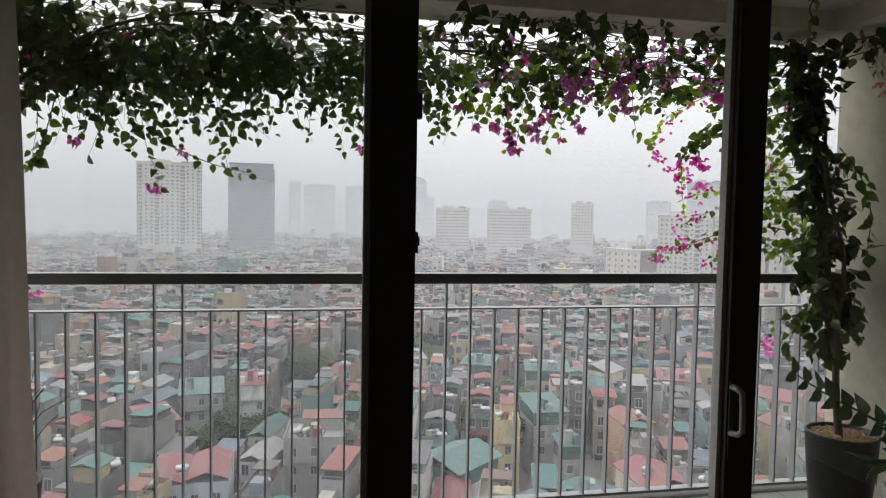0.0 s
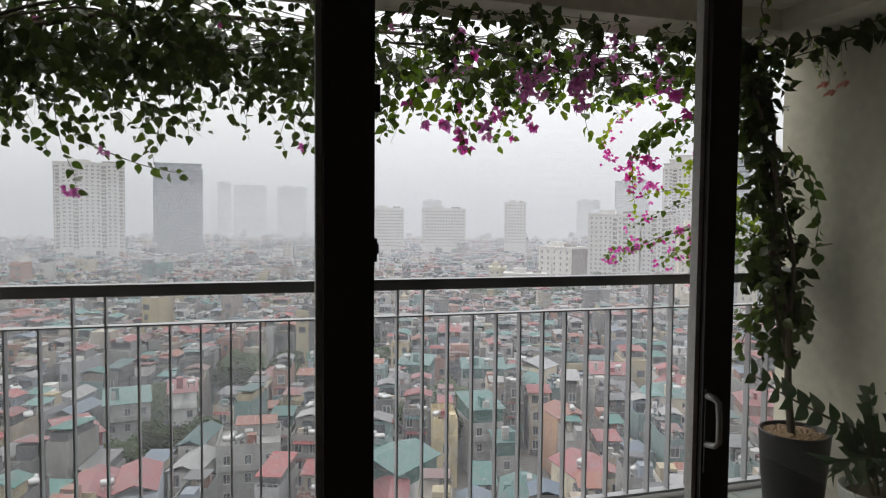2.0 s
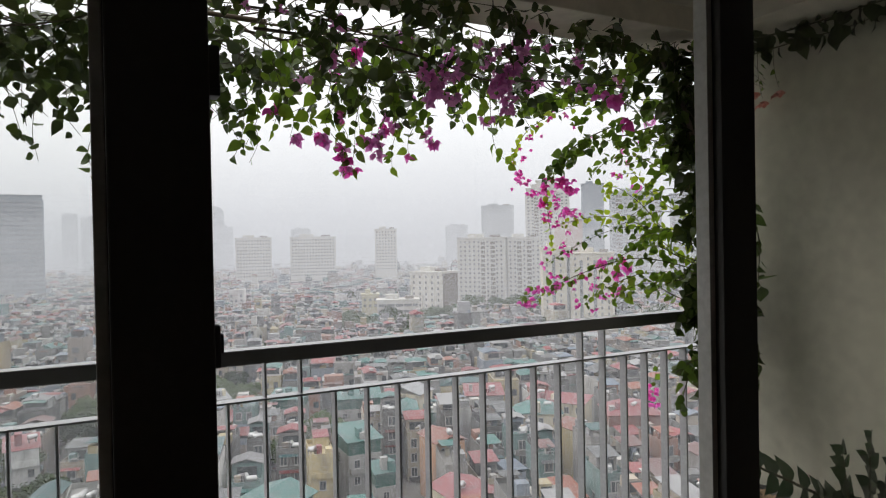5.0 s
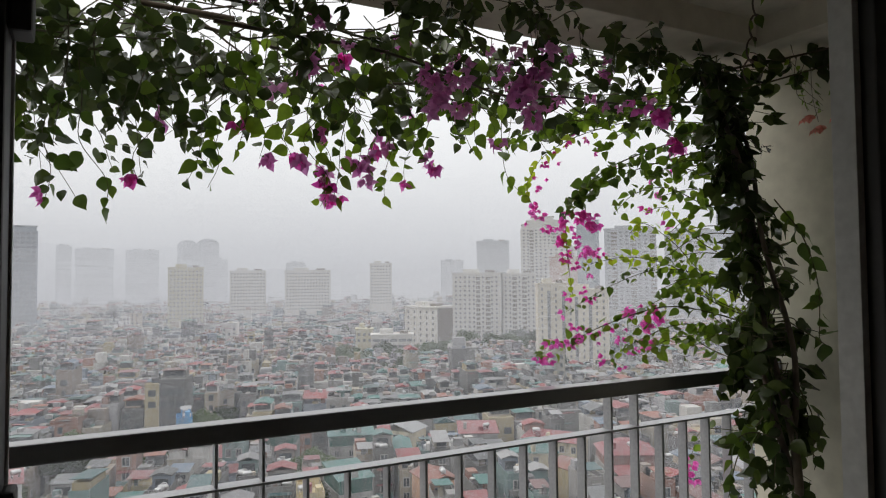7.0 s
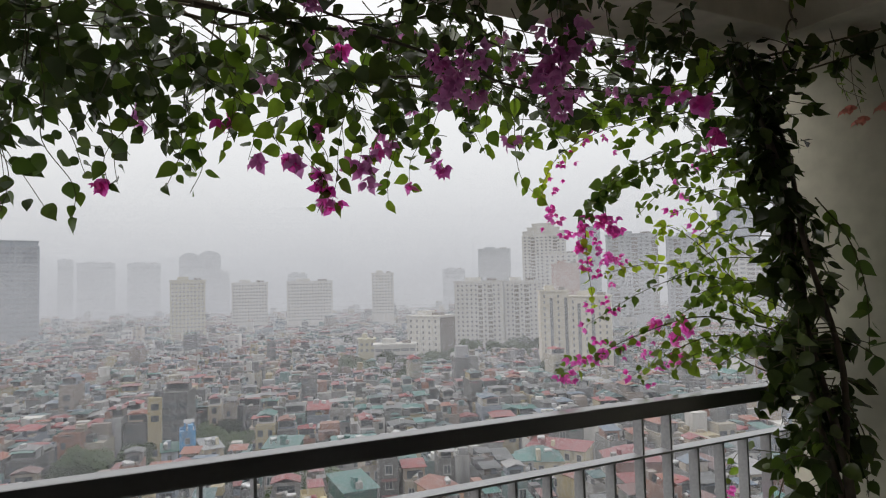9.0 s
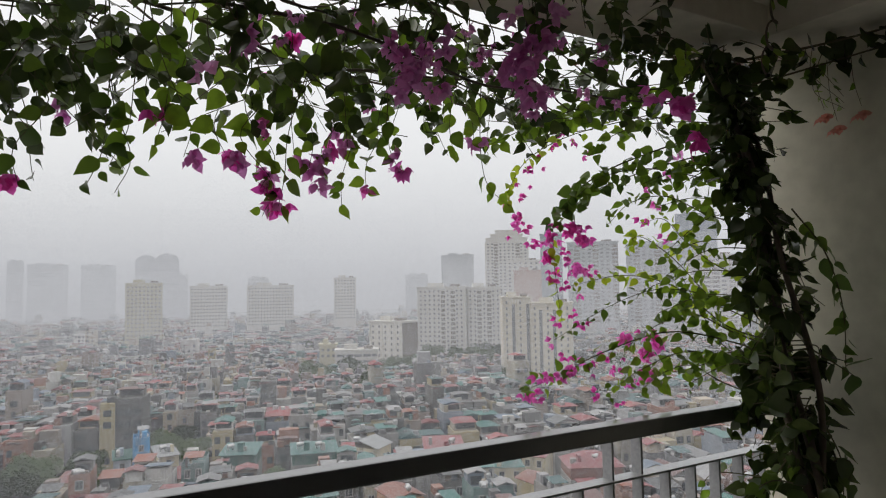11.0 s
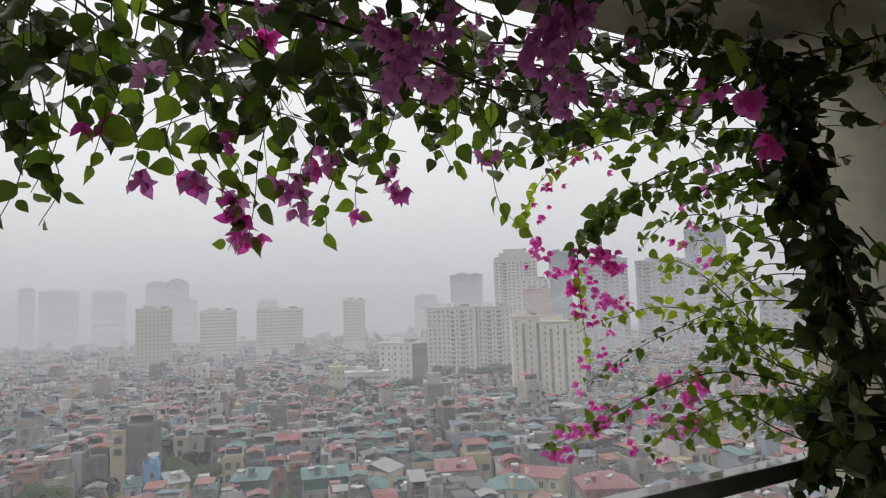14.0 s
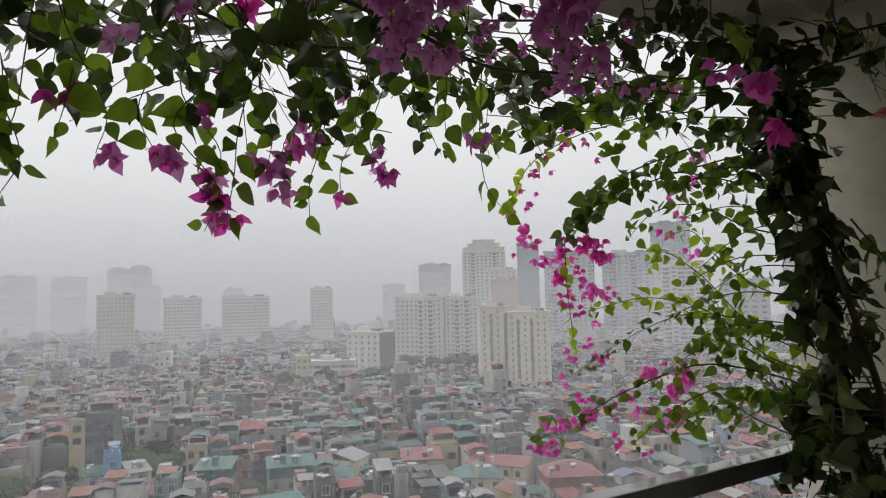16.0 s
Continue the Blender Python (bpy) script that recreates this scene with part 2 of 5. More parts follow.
structure("wall_east", "cream plastered balcony side wall, lightly stained", boxes((WALL_X, WALL_X + 0.18, 1.70, 3.02, -0.2, CEIL + 0.3)), M_PLASTER)
structure("wall_west", "cream plastered balcony side wall", boxes((-3.5, -3.32, 1.70, 3.02, -0.2, CEIL + 0.3)), M_PLASTER)
structure("ceiling", "off-white painted balcony ceiling", boxes((-3.32, WALL_X, 1.70, 2.75, CEIL, CEIL + 0.15)), M_SOFFIT, "ceiling")
structure("beam", "off-white painted edge beam over the balcony", boxes((-3.32, WALL_X + 0.0, 2.75, 3.05, SOFFIT, CEIL + 0.45), bevel=0.006), M_SOFFIT, "beam")
structure("beam_side", "off-white painted beam along the side wall", boxes((1.90, WALL_X, 1.70, 2.75, SOFFIT, CEIL + 0.1)), M_SOFFIT, "beam")
structure("balcony_slab", "grey concrete balcony slab edge", boxes((-3.5, WALL_X + 0.18, 1.70, 3.05, -0.25, -0.012)), M_GROUT, "slab")
structure("wall_facade", "plastered wall beside and over the sliding door", boxes((1.78, WALL_X + 0.18, 1.52, 1.70, -0.05, CEIL + 0.3), (-3.5, -1.95, 1.52, 1.70, -0.05, CEIL + 0.3), (-1.95, 1.78, 1.52, 1.70, 2.30, CEIL + 0.3)), M_ROOM)
structure("room_floor", "brown wooden floor of the room", boxes((-3.5, 2.36, -3.2, 1.60, -0.15, 0.0)), M_WOOD, "floor")
structure("room_ceiling", "white painted room ceiling", boxes((-3.5, 2.36, -3.2, 1.52, 2.60, 2.75)), M_ROOM, "ceiling")
structure("wall_back", "painted room wall", boxes((-3.5, 2.36, -3.35, -3.2, -0.15, 2.75)), M_ROOM)
structure("wall_room_west", "painted room wall", boxes((-3.65, -3.5, -3.2, 1.70, -0.15, 2.75)), M_ROOM)
structure("wall_room_east", "painted room wall", boxes((2.36, 2.5, -3.2, 1.70, -0.15, 2.75)), M_ROOM)

floor = tagged(new("floor"), "green-grey tiled balcony floor", "floor", kind="structure")
tile_bm = box(bmesh.new(), -0.1475, 0.1475, -0.1475, 0.1475, -0.012, 0.0, bevel=0.002)
tile = put("tile", tile_bm, M_TILE)
tile_mesh = tile.data
bpy.data.objects.remove(tile)
for ix in range(18):
    for iy in range(4):
        share("tile", tile_mesh, floor, pose(-3.15 + 0.3 * ix, 1.85 + 0.3 * iy, 0.001 * ((ix * 7 + iy * 3) % 3) / 3))

# ---- sliding door ----
door = thing("door_1", "black aluminium sliding glass door, slid open in its middle", "door", kind="structure")
part("door_frame", boxes((-1.95, -1.90, 1.54, 1.765, 0.0, 2.30), (1.73, 1.78, 1.54, 1.765, 0.0, 2.30), (-1.90, 1.73, 1.54, 1.765, 2.24, 2.30), (-1.90, 1.73, 1.54, 1.765, -0.01, 0.02), bevel=0.002), M_BLACK, door)


def sash(x0, x1, y0, y1, left_w, right_w):
    s = boxes((x0, x0 + left_w, y0, y1, 0.025, 2.235), (x1 - right_w, x1, y0, y1, 0.025, 2.235), (x0 + left_w, x1 - right_w, y0, y1, 0.025, 0.115), (x0 + left_w, x1 - right_w, y0, y1, 2.16, 2.235), bevel=0.003)
    ob = part("sash", s, M_BLACK, door)
    pane = part("pane", boxes((x0 + left_w - 0.01, x1 - right_w + 0.01, (y0 + y1) / 2 - 0.004, (y0 + y1) / 2 + 0.004, 0.11, 2.165)), M_GLASS, ob, "clear glass pane")
    pane.visible_shadow = False
    return ob


left_sash = sash(-1.88, -0.360, 1.700, 1.740, 0.075, 0.110)
part("edge_strip", boxes((-0.478, -0.462, 1.676, 1.699, 0.03, 2.23), bevel=0.002), M_GREYAL, left_sash)
over_sash = part("interlock_stile", boxes((-0.461, -0.333, 1.655, 1.697, 0.025, 2.235), bevel=0.003), M_BLACK, door)
part("latch", boxes((-0.333, -0.324, 1.665, 1.690, 1.325, 1.385), (-0.324, -0.319, 1.670, 1.685, 1.345, 1.372), bevel=0.003), M_BLACK, over_sash)
part("stop", boxes((-0.333, -0.318, 1.660, 1.690, 1.70, 1.77), bevel=0.003), M_BLACK, over_sash)
part("edge_strip", boxes((-0.340, -0.331, 1.6975, 1.703, 0.03, 2.23), bevel=0.001), M_GREYAL, over_sash)
right_sash = sash(0.627, 1.72, 1.625, 1.680, 0.098, 0.075)
part("edge_strip", boxes((0.612, 0.627, 1.646, 1.679, 0.03, 2.23), bevel=0.001), M_GREYAL, right_sash)
hb = bmesh.new()
tube(hb, [(0.640, 1.622, 0.928), (0.643, 1.598, 0.926), (0.650, 1.585, 0.915), (0.652, 1.582, 0.860), (0.652, 1.582, 0.800), (0.648, 1.595, 0.787), (0.640, 1.622, 0.785)], [0.010, 0.010, 0.0095, 0.009, 0.009, 0.0095, 0.010], 10)
part("handle", hb, M_CHROME, right_sash, "satin metal pull handle", True)
part("handle_plate", boxes((0.632, 0.664, 1.618, 1.625, 0.70, 0.95), bevel=0.003), M_BLACK, right_sash)

# ---- curtain ----
cb = bmesh.new()
NC = 60
front = []
for k in range(NC + 1):
    u = k / NC
    x = -1.86 + 0.575 * u
    y = 1.44 + 0.035 * math.sin(u * 46) + 0.012 * math.sin(u * 113 + 1)
    col_f = [cb.verts.new((x + 0.03 * (1 - z / 2.5) * math.sin(3 * u + 2 * z) + 0.10 * u * (1.0 - z / 2.2), y, z)) for z in (0.02, 0.5, 1.0, 1.5, 2.0, 2.55)]
    front.append(col_f)
for a, b in zip(front, front[1:]):
    for q in range(5):
        cb.faces.new((a[q], b[q], b[q + 1], a[q + 1]))
tagged(put("curtain", cb, M_CURTAIN, True), "beige cloth curtain drawn aside by the door", "curtain")

# ---- balcony railing ----
STEP = 0.12
railing = thing("balcony_railing", "grey painted steel railing with a dark handrail, wet on top", "railing")
part("handrail", boxes((-3.32, WALL_X, 2.905, 2.965, 1.108, 1.158), bevel=0.006), M_HANDRAIL, railing, "dark grey flat handrail with a wet top")
part("middle_rail", boxes((-3.32, WALL_X, 2.925, 2.977, 0.983, 0.990), bevel=0.0015), M_RAIL, railing)
part("bottom_rail", boxes((-3.32, WALL_X, 2.930, 2.980, 0.022, 0.036), bevel=0.002), M_RAIL, railing)
bal = put("baluster", boxes((-0.004, 0.004, 2.934, 2.974, 0.036, 0.983), bevel=0.001), M_RAIL)
bal_mesh = bal.data
bpy.data.objects.remove(bal)
post = put("post", boxes((-0.004, 0.004, 2.934, 2.974, 0.990, 1.108), bevel=0.001), M_RAIL)
post_mesh = post.data
bpy.data.objects.remove(post)
for i in range(-16, 30):
    x = 0.13 + (i - 12) * STEP
    if -3.3 < x < WALL_X - 0.02:
        share("baluster", bal_mesh, railing, pose(x, 0, 0))
        if i % 11 in (0, 1):
            share("post", post_mesh, railing, pose(x, 0, 0))
part("wall_plate", boxes((WALL_X - 0.008, WALL_X, 2.885, 2.985, 1.085, 1.18), bevel=0.003), M_HANDRAIL, railing)

# ---- climbing plants ----
def leaf_material(name, colours, trans, share_t=0.52, rough=0.45, per_island=False):
    m, n, l, b = nodes_of(name)
    src = n.new("ShaderNodeNewGeometry").outputs["Random Per Island"] if per_island else n.new("ShaderNodeObjectInfo").outputs["Random"]
    ramp = n.new("ShaderNodeValToRGB")
    for k, c in enumerate(colours):
        e = ramp.color_ramp.elements[k] if k < 2 else ramp.color_ramp.elements.new(k / (len(colours) - 1))
        e.position = k / (len(colours) - 1)
        e.color = (*c, 1)
    l.new(src, ramp.inputs[0])
    t = noise_node(n, l, 40.0, 3.0)
    col = mixed(n, l, stretch_value(n, l, t.outputs["Fac"], 0.45, 1.1), ramp.outputs[0], tuple(0.7 * x for x in colours[0]))
    l.new(col, b.inputs["Base Color"])
    b.inputs["Roughness"].default_value = rough
    b.inputs["Specular IOR Level"].default_value = 0.8 if rough < 0.5 else 0.3
    tr = n.new("ShaderNodeBsdfTranslucent")
    tint = mixed(n, l, 1.0, col, trans, "MULTIPLY")
    l.new(tint, tr.inputs["Color"])
    mix = n.new("ShaderNodeMixShader")
    mix.inputs[0].default_value = share_t
    l.new(b.outputs[0], mix.inputs[1])
    l.new(tr.outputs[0], mix.inputs[2])
    l.new(mix.outputs[0], n["Material Output"].inputs["Surface"])
    return m


LIMES = [(0.20, 0.28, 0.04), (0.32, 0.40, 0.05), (0.46, 0.50, 0.07), (0.24, 0.34, 0.05)]
PINKS = [(0.72, 0.09, 0.48), (0.82, 0.14, 0.55), (0.77, 0.22, 0.62), (0.88, 0.27, 0.65)]
LILACS = [(0.66, 0.22, 0.54), (0.76, 0.36, 0.66), (0.64, 0.27, 0.58), (0.80, 0.46, 0.70)]
M_LEAF = leaf_material("vine_leaf", [(0.05, 0.085, 0.024), (0.075, 0.12, 0.03), (0.10, 0.15, 0.035), (0.15, 0.21, 0.045)], (1.45, 1.6, 0.85), 0.46, 0.32)
# darker copy for canopy and column: their shade is put into the greens
M_LEAF_SHADE = leaf_material("shade_toned_foliage", [(0.037, 0.055, 0.021), (0.049, 0.072, 0.025), (0.063, 0.088, 0.029), (0.096, 0.125, 0.037)], (1.3, 1.4, 0.9), 0.36, 0.25, per_island=True)
# lighter copy for the outer sprays: backlight is put into the greens
M_LEAF_LIT = leaf_material("lit_toned_foliage", [(0.055, 0.088, 0.024), (0.08, 0.125, 0.03), (0.115, 0.165, 0.034), (0.15, 0.21, 0.045)], (2.4, 2.6, 1.0), 0.55, 0.28, per_island=True)
M_LIME = leaf_material("young_leaf", LIMES, (1.5, 1.7, 0.8), 0.55)
M_BRACT = leaf_material("bract", PINKS, (1.3, 1.2, 1.3), 0.62, 0.6)
M_LILAC = leaf_material("lilac_bract", LILACS, (1.25, 1.2, 1.25), 0.62, 0.6)
M_WAXY = leaf_material("waxy_leaf", [(0.03, 0.065, 0.03), (0.05, 0.09, 0.04), (0.07, 0.11, 0.05), (0.04, 0.08, 0.035)], (1.2, 1.4, 0.9), 0.15, 0.25)
M_VINE = surface("vine_stem", (0.085, 0.065, 0.05), (0.15, 0.12, 0.09), 30.0, 0.9, bump=0.4, bscale=160, dist=0.002)
M_TWIG = surface("green_twig", (0.07, 0.085, 0.03), (0.12, 0.10, 0.05), 30.0, 0.8, bump=0)


LEAF_ROWS = ((0.0, 0.03), (0.07, 0.50), (0.18, 0.86), (0.34, 1.0), (0.52, 0.88), (0.70, 0.58), (0.86, 0.24), (1.0, 0.0))


def leaf_verts(width=0.38, curl=0.16, fold=0.07, wave=0.0, bend=0.0):
    """An ovate blade with a pointed tip, folded along its rib, curled, waved at the edge and bent sideways."""
    vs, fs = [], []
    for k, (t, w) in enumerate(LEAF_ROWS):
        z, x = -curl * t * t, bend * t * t
        vs += [(x - width * w, t, z + fold * w + wave * math.sin(2.1 * k)), (x, t, z), (x + width * w, t, z + fold * w - wave * math.sin(1.7 * k + 1))]
    for r in range(len(LEAF_ROWS) - 1):
        b = 3 * r
        fs += [(b, b + 1, b + 4, b + 3), (b + 1, b + 2, b + 5, b + 4)]
    return np.array(vs), fs


LEAF_KINDS = [leaf_verts(0.36, 0.14, 0.07, 0.02, 0.04), leaf_verts(0.42, 0.30, 0.10, 0.03, -0.06), leaf_verts(0.33, -0.06, 0.05, 0.02, 0.08), leaf_verts(0.39, 0.45, 0.14, 0.02, 0.0)]


def leaf_mesh(name, material, vs, fs):
    me = bpy.data.meshes.new(name)
    me.from_pydata([tuple(v) for v in vs], [], fs)
    me.materials.append(material)
    me.polygons.foreach_set("use_smooth", [True] * len(me.polygons))
    return me


LEAVES = [leaf_mesh("leaf", M_LEAF, *k) for k in LEAF_KINDS]
YOUNG = [leaf_mesh("young_leaf", M_LIME, *k) for k in LEAF_KINDS]


def flower_mesh(seed, count, material=None):
    """A cluster of papery three-bract flowers."""
    fr = random.Random(seed)
    vs, fs = [], []
    bv, bf = leaf_verts(0.37, -0.40, 0.10, 0.05, 0.05)
    for c in range(count):
        centre = Vector((fr.uniform(-0.5, 0.5), fr.uniform(-0.5, 0.5), fr.uniform(-0.45, 0.3))) * (0.0 if count == 1 else 1.0)
        tilt = Euler((fr.uniform(-1.1, 1.1), fr.uniform(-1.1, 1.1), fr.uniform(0, 6.28))).to_matrix()
        for q in range(5):
            turn = 2.094 * q + fr.uniform(-0.25, 0.25) if q < 3 else fr.uniform(0, 6.28)
            m = tilt @ Matrix.Rotation(turn, 3, "Z") @ Matrix.Rotation(fr.uniform(0.3, 0.75) if q < 3 else fr.uniform(0.8, 1.2), 3, "X") @ Matrix.Rotation(fr.uniform(-0.35, 0.35), 3, "Y")
            s = fr.uniform(0.62, 0.8) if q < 3 else 0.45
            b = len(vs)
            vs += [tuple(centre + m @ Vector(v) * s) for v in bv]
            fs += [tuple(i + b for i in f) for f in bf]
    return leaf_mesh("flower", material or M_BRACT, vs, fs)


FLOWERS = [flower_mesh(3, 1), flower_mesh(5, 3), flower_mesh(8, 5), flower_mesh(13, 8), flower_mesh(17, 4, M_LILAC), flower_mesh(19, 7, M_LILAC)]
M_FADED = leaf_material("faded_bract", [(0.78, 0.36, 0.30), (0.85, 0.46, 0.40)], (1.1, 1.0, 0.95), 0.4, 0.6)
FADED = flower_mesh(23, 2, M_FADED)
WALL_BRACTS = ((2.706, 2.132), (2.587, 2.115), (2.665, 2.084))
vr = random.Random(21)


def curve_points(ctrl, n):
    """A smooth line through control points."""
    p = [Vector(c) for c in ctrl]
    p = [2 * p[0] - p[1]] + p + [2 * p[-1] - p[-2]]
    out = []
    segs = len(p) - 3
    for k in range(n + 1):
        f = k / n * segs
        i = min(int(f), segs - 1)
        t = f - i
        a, b, c, d = p[i:i + 4]
        out.append(0.5 * (2 * b + (c - a) * t + (2 * a - 5 * b + 4 * c - d) * t * t + (3 * b - a - 3 * c + d) * t ** 3))
    return out


def leaf_pose(at, along, size, hang=0.6):
    d = (Vector(along).normalized() * (1 - hang) + Vector((vr.gauss(0, 0.62), vr.gauss(0, 0.5), -0.85 * hang + vr.gauss(0, 0.38)))).normalized()
    face = Vector((vr.gauss(-0.2, 0.6), vr.choice((-1, -1, 1)), vr.gauss(0.5, 0.5)))
    side = d.cross(face).normalized()
    up = side.cross(d)
    m = Matrix((side, d, up)).transposed().to_4x4()
    return Matrix.Translation(at) @ m @ Matrix.Diagonal((size * vr.uniform(0.85, 1.15), size, size, 1))


class Plant:
    """Collects branches, leaves and flowers, and then links them under one thing."""

    def __init__(self, name, label, category):
        self.ob = thing(name, label, category)
        self.near, self.rest, self.lime, self.bright, self.twigs = [], [], [], [], bmesh.new()

    def branch(self, ctrl, r0, r1, n=14, sides=7):
        pts = curve_points(ctrl, n)
        part("branch", tube(bmesh.new(), pts, [r0 + (r1 - r0) * k / n for k in range(n + 1)], sides), M_VINE, self.ob, smooth=True)
        return pts

    def spray(self, ctrl, r0=0.003, r1=0.001, every=0.03, size=0.055, near=True, lime=False, hang=0.55, flowers=0, fsize=0.035, jitter=0.015, start=0.1, bright=False):
        x, y, z = ctrl[0]
        if x > 1.83 and 2.88 <= y <= 3.02:
            ctrl = [(1.875, 2.62 + 0.14 * (z - 0.6), z - 0.05)] + list(ctrl)
        n = max(6, 4 * len(ctrl))
        pts = curve_points(ctrl, n)
        tube(self.twigs, pts, [r0 + (r1 - r0) * k / n for k in range(n + 1)], 5)
        length = sum((b - a).length for a, b in zip(pts, pts[1:]))
        count = int(length / every)
        for k in range(count):
            f = start + (1 - start) * (k + (vr.random() if jitter > 0.02 else vr.uniform(0.35, 0.65))) / max(1, count)
            i = min(int(f * n), n - 1)
            at = pts[i].lerp(pts[i + 1], f * n - i)
            along = (pts[i + 1] - pts[i]).normalized()
            if jitter > 0.02:
                out = along.cross(Vector((vr.gauss(0, 1), vr.gauss(0, 1), vr.gauss(0, 1)))).normalized()
            else:
                out = (along.cross(Vector((vr.gauss(0, 0.3), -1, vr.gauss(0, 0.3)))) * (1 if k % 2 else -1) + Vector((0, vr.gauss(0, 0.3), 0))).normalized()
            at = at + out * vr.uniform(0, jitter)
            m = leaf_pose(at, along * 0.4 + out, size * vr.uniform(0.6, 1.15) * (1.0 if f < 0.8 else 0.75), hang)
            (self.lime if lime else self.bright if bright else self.near if near else self.rest).append(m)
        for q in range(flowers):
            f = vr.uniform(0.45, 1.0) if q else 1.0
            i = min(int(f * n), n - 1)
            self.flower(pts[i].lerp(pts[i + 1], f * n - i) + Vector((vr.uniform(-1, 1), vr.uniform(-1, 1), vr.uniform(-1, 0.4))) * 0.02, fsize, vr.choice((0, 1, 1)))
        return pts

    def flower(self, at, size, kind):
        share("flower", FLOWERS[kind], self.ob, Matrix.Translation(at) @ Euler((math.pi + vr.uniform(-0.6, 0.6), vr.uniform(-0.6, 0.6), vr.uniform(0, 6.28))).to_matrix().to_4x4() @ Matrix.Diagonal((size * 1.15, size * 1.15, size * 1.15, 1)))

    def finish(self):
        part("twig", self.twigs, M_TWIG, self.ob)["kind"] = "stuff"
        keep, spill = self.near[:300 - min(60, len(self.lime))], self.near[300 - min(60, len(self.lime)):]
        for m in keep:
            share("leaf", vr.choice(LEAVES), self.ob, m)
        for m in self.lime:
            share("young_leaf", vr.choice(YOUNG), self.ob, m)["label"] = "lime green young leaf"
        for group, material in ((self.rest, M_LEAF_SHADE), (spill + self.bright, M_LEAF_LIT)):
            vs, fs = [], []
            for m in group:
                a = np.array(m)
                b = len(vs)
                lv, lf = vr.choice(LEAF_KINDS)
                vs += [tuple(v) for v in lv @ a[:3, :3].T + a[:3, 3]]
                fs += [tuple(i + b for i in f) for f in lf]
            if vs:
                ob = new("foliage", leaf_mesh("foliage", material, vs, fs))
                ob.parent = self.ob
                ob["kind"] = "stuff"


def low_edge(x):
    """Height of the lower edge of the hanging foliage along the balcony."""
    xs = (-2.4, -1.9, -1.3, -0.9, -0.45, 0.0, 0.4, 0.8, 1.1, 1.4, 1.9)
    zs = (1.64, 1.66, 1.68, 1.78, 1.76, 1.88, 1.90, 1.98, 2.04, 2.10, 2.08)
    return float(np.interp(x, xs, zs))


def canopy(plant, x0, x1, per_metre, purple, size=0.058):
    """Runners under the beam with twigs that hang from them."""
    for k in range(8):
        z, y = 2.19 + 0.03 * k, 2.98 + 0.07 * ((k * 3) % 8)
        pts = [(x0 + (x1 - x0) * q / 8, y + vr.uniform(-0.07, 0.07), z + vr.uniform(-0.07, 0.06)) for q in range(9)]
        pts = [(px, py, pz if py > 3.07 else min(pz, 2.35)) for px, py, pz in pts]
        plant.branch(pts, 0.006 - 0.0005 * k, 0.002, 32, 6)
    for k in range(int((x1 - x0) * per_metre)):
        x = vr.uniform(x0, x1)
        y, z = vr.uniform(2.92, 3.42), vr.uniform(2.12, 2.42)
        if x > -0.55 and vr.random() < (0.12 if x < 0.45 else 0.22):
            continue
        z = z if y > 3.07 else min(z, 2.355)
        low = low_edge(x) + abs(vr.gauss(0, 0.14))
        end = Vector((x + vr.gauss(0, 0.20), y + vr.uniform(-0.05, 0.14), max(low, z - vr.uniform(0.1, 0.5))))
        mid = Vector((x, y, z)).lerp(end, 0.5) + Vector((vr.gauss(0, 0.07), vr.gauss(0, 0.04), vr.uniform(0, 0.08)))
        plant.spray([(x, y, z), mid, end], 0.0020, 0.0009, 0.50 * size, size, near=False, hang=0.42, jitter=0.05)
        if vr.random() < purple * (0.5 + 0.5 * (x > 0)):
            plant.flower(end if vr.random() < 0.5 else mid, 0.038, vr.choice((0, 1, 1, 2, 4, 4)))
    for k in range(int((x1 - x0) * (34 if x1 < 1 else 22))):
        a = Vector((vr.uniform(x0, x1), vr.uniform(2.9, 3.35), vr.uniform(2.14, 2.44)))
        if -0.55 < a.x < 0.45 and vr.random() < 0.15:
            continue
        a.z = a.z if a.y > 3.07 else min(a.z, 2.35)
        b = a + Vector((vr.gauss(0, 0.3), vr.gauss(0, 0.1), vr.gauss(0, 0.10)))
        b.z = min(b.z, 2.42 if b.y > 3.07 else 2.35)
        plant.spray([a, a.lerp(b, 0.5) + Vector((0, 0, vr.uniform(-0.06, 0.04))), b], 0.0026, 0.0012, 0.70 * size, 0.95 * size, near=False, hang=0.35, jitter=0.04)


def hanging(plant, x, z, y=3.22, flowers=1, size=0.036, kind=1, top=0.42, lean=0.10, every=0.040):
    """A thin crooked shoot that hangs from the canopy, with a bloom at its end."""
    x, y, z = x - 0.03, y - 0.10, z - 0.012
    a = Vector((x + vr.uniform(-lean, lean), y - 0.05, min(2.36, z + top)))
    e = Vector((x, y, z))
    pts = [a] + [a.lerp(e, f) + Vector((vr.gauss(0, 0.022), vr.gauss(0, 0.015), 0)) for f in (0.3, 0.55, 0.8)] + [e]
    plant.spray(pts, 0.0017, 0.0008, every, 0.056, hang=0.5, jitter=0.012, start=0.12)
    if flowers:
        for q in range(flowers):
            plant.flower(e + Vector((vr.uniform(-0.04, 0.04), vr.uniform(-0.03, 0.03), 0.015 + vr.uniform(-0.012, 0.03))) * (1 if q else 0.4), size * vr.uniform(0.85, 1.1), 4 if kind and vr.random() < 0.6 else kind)


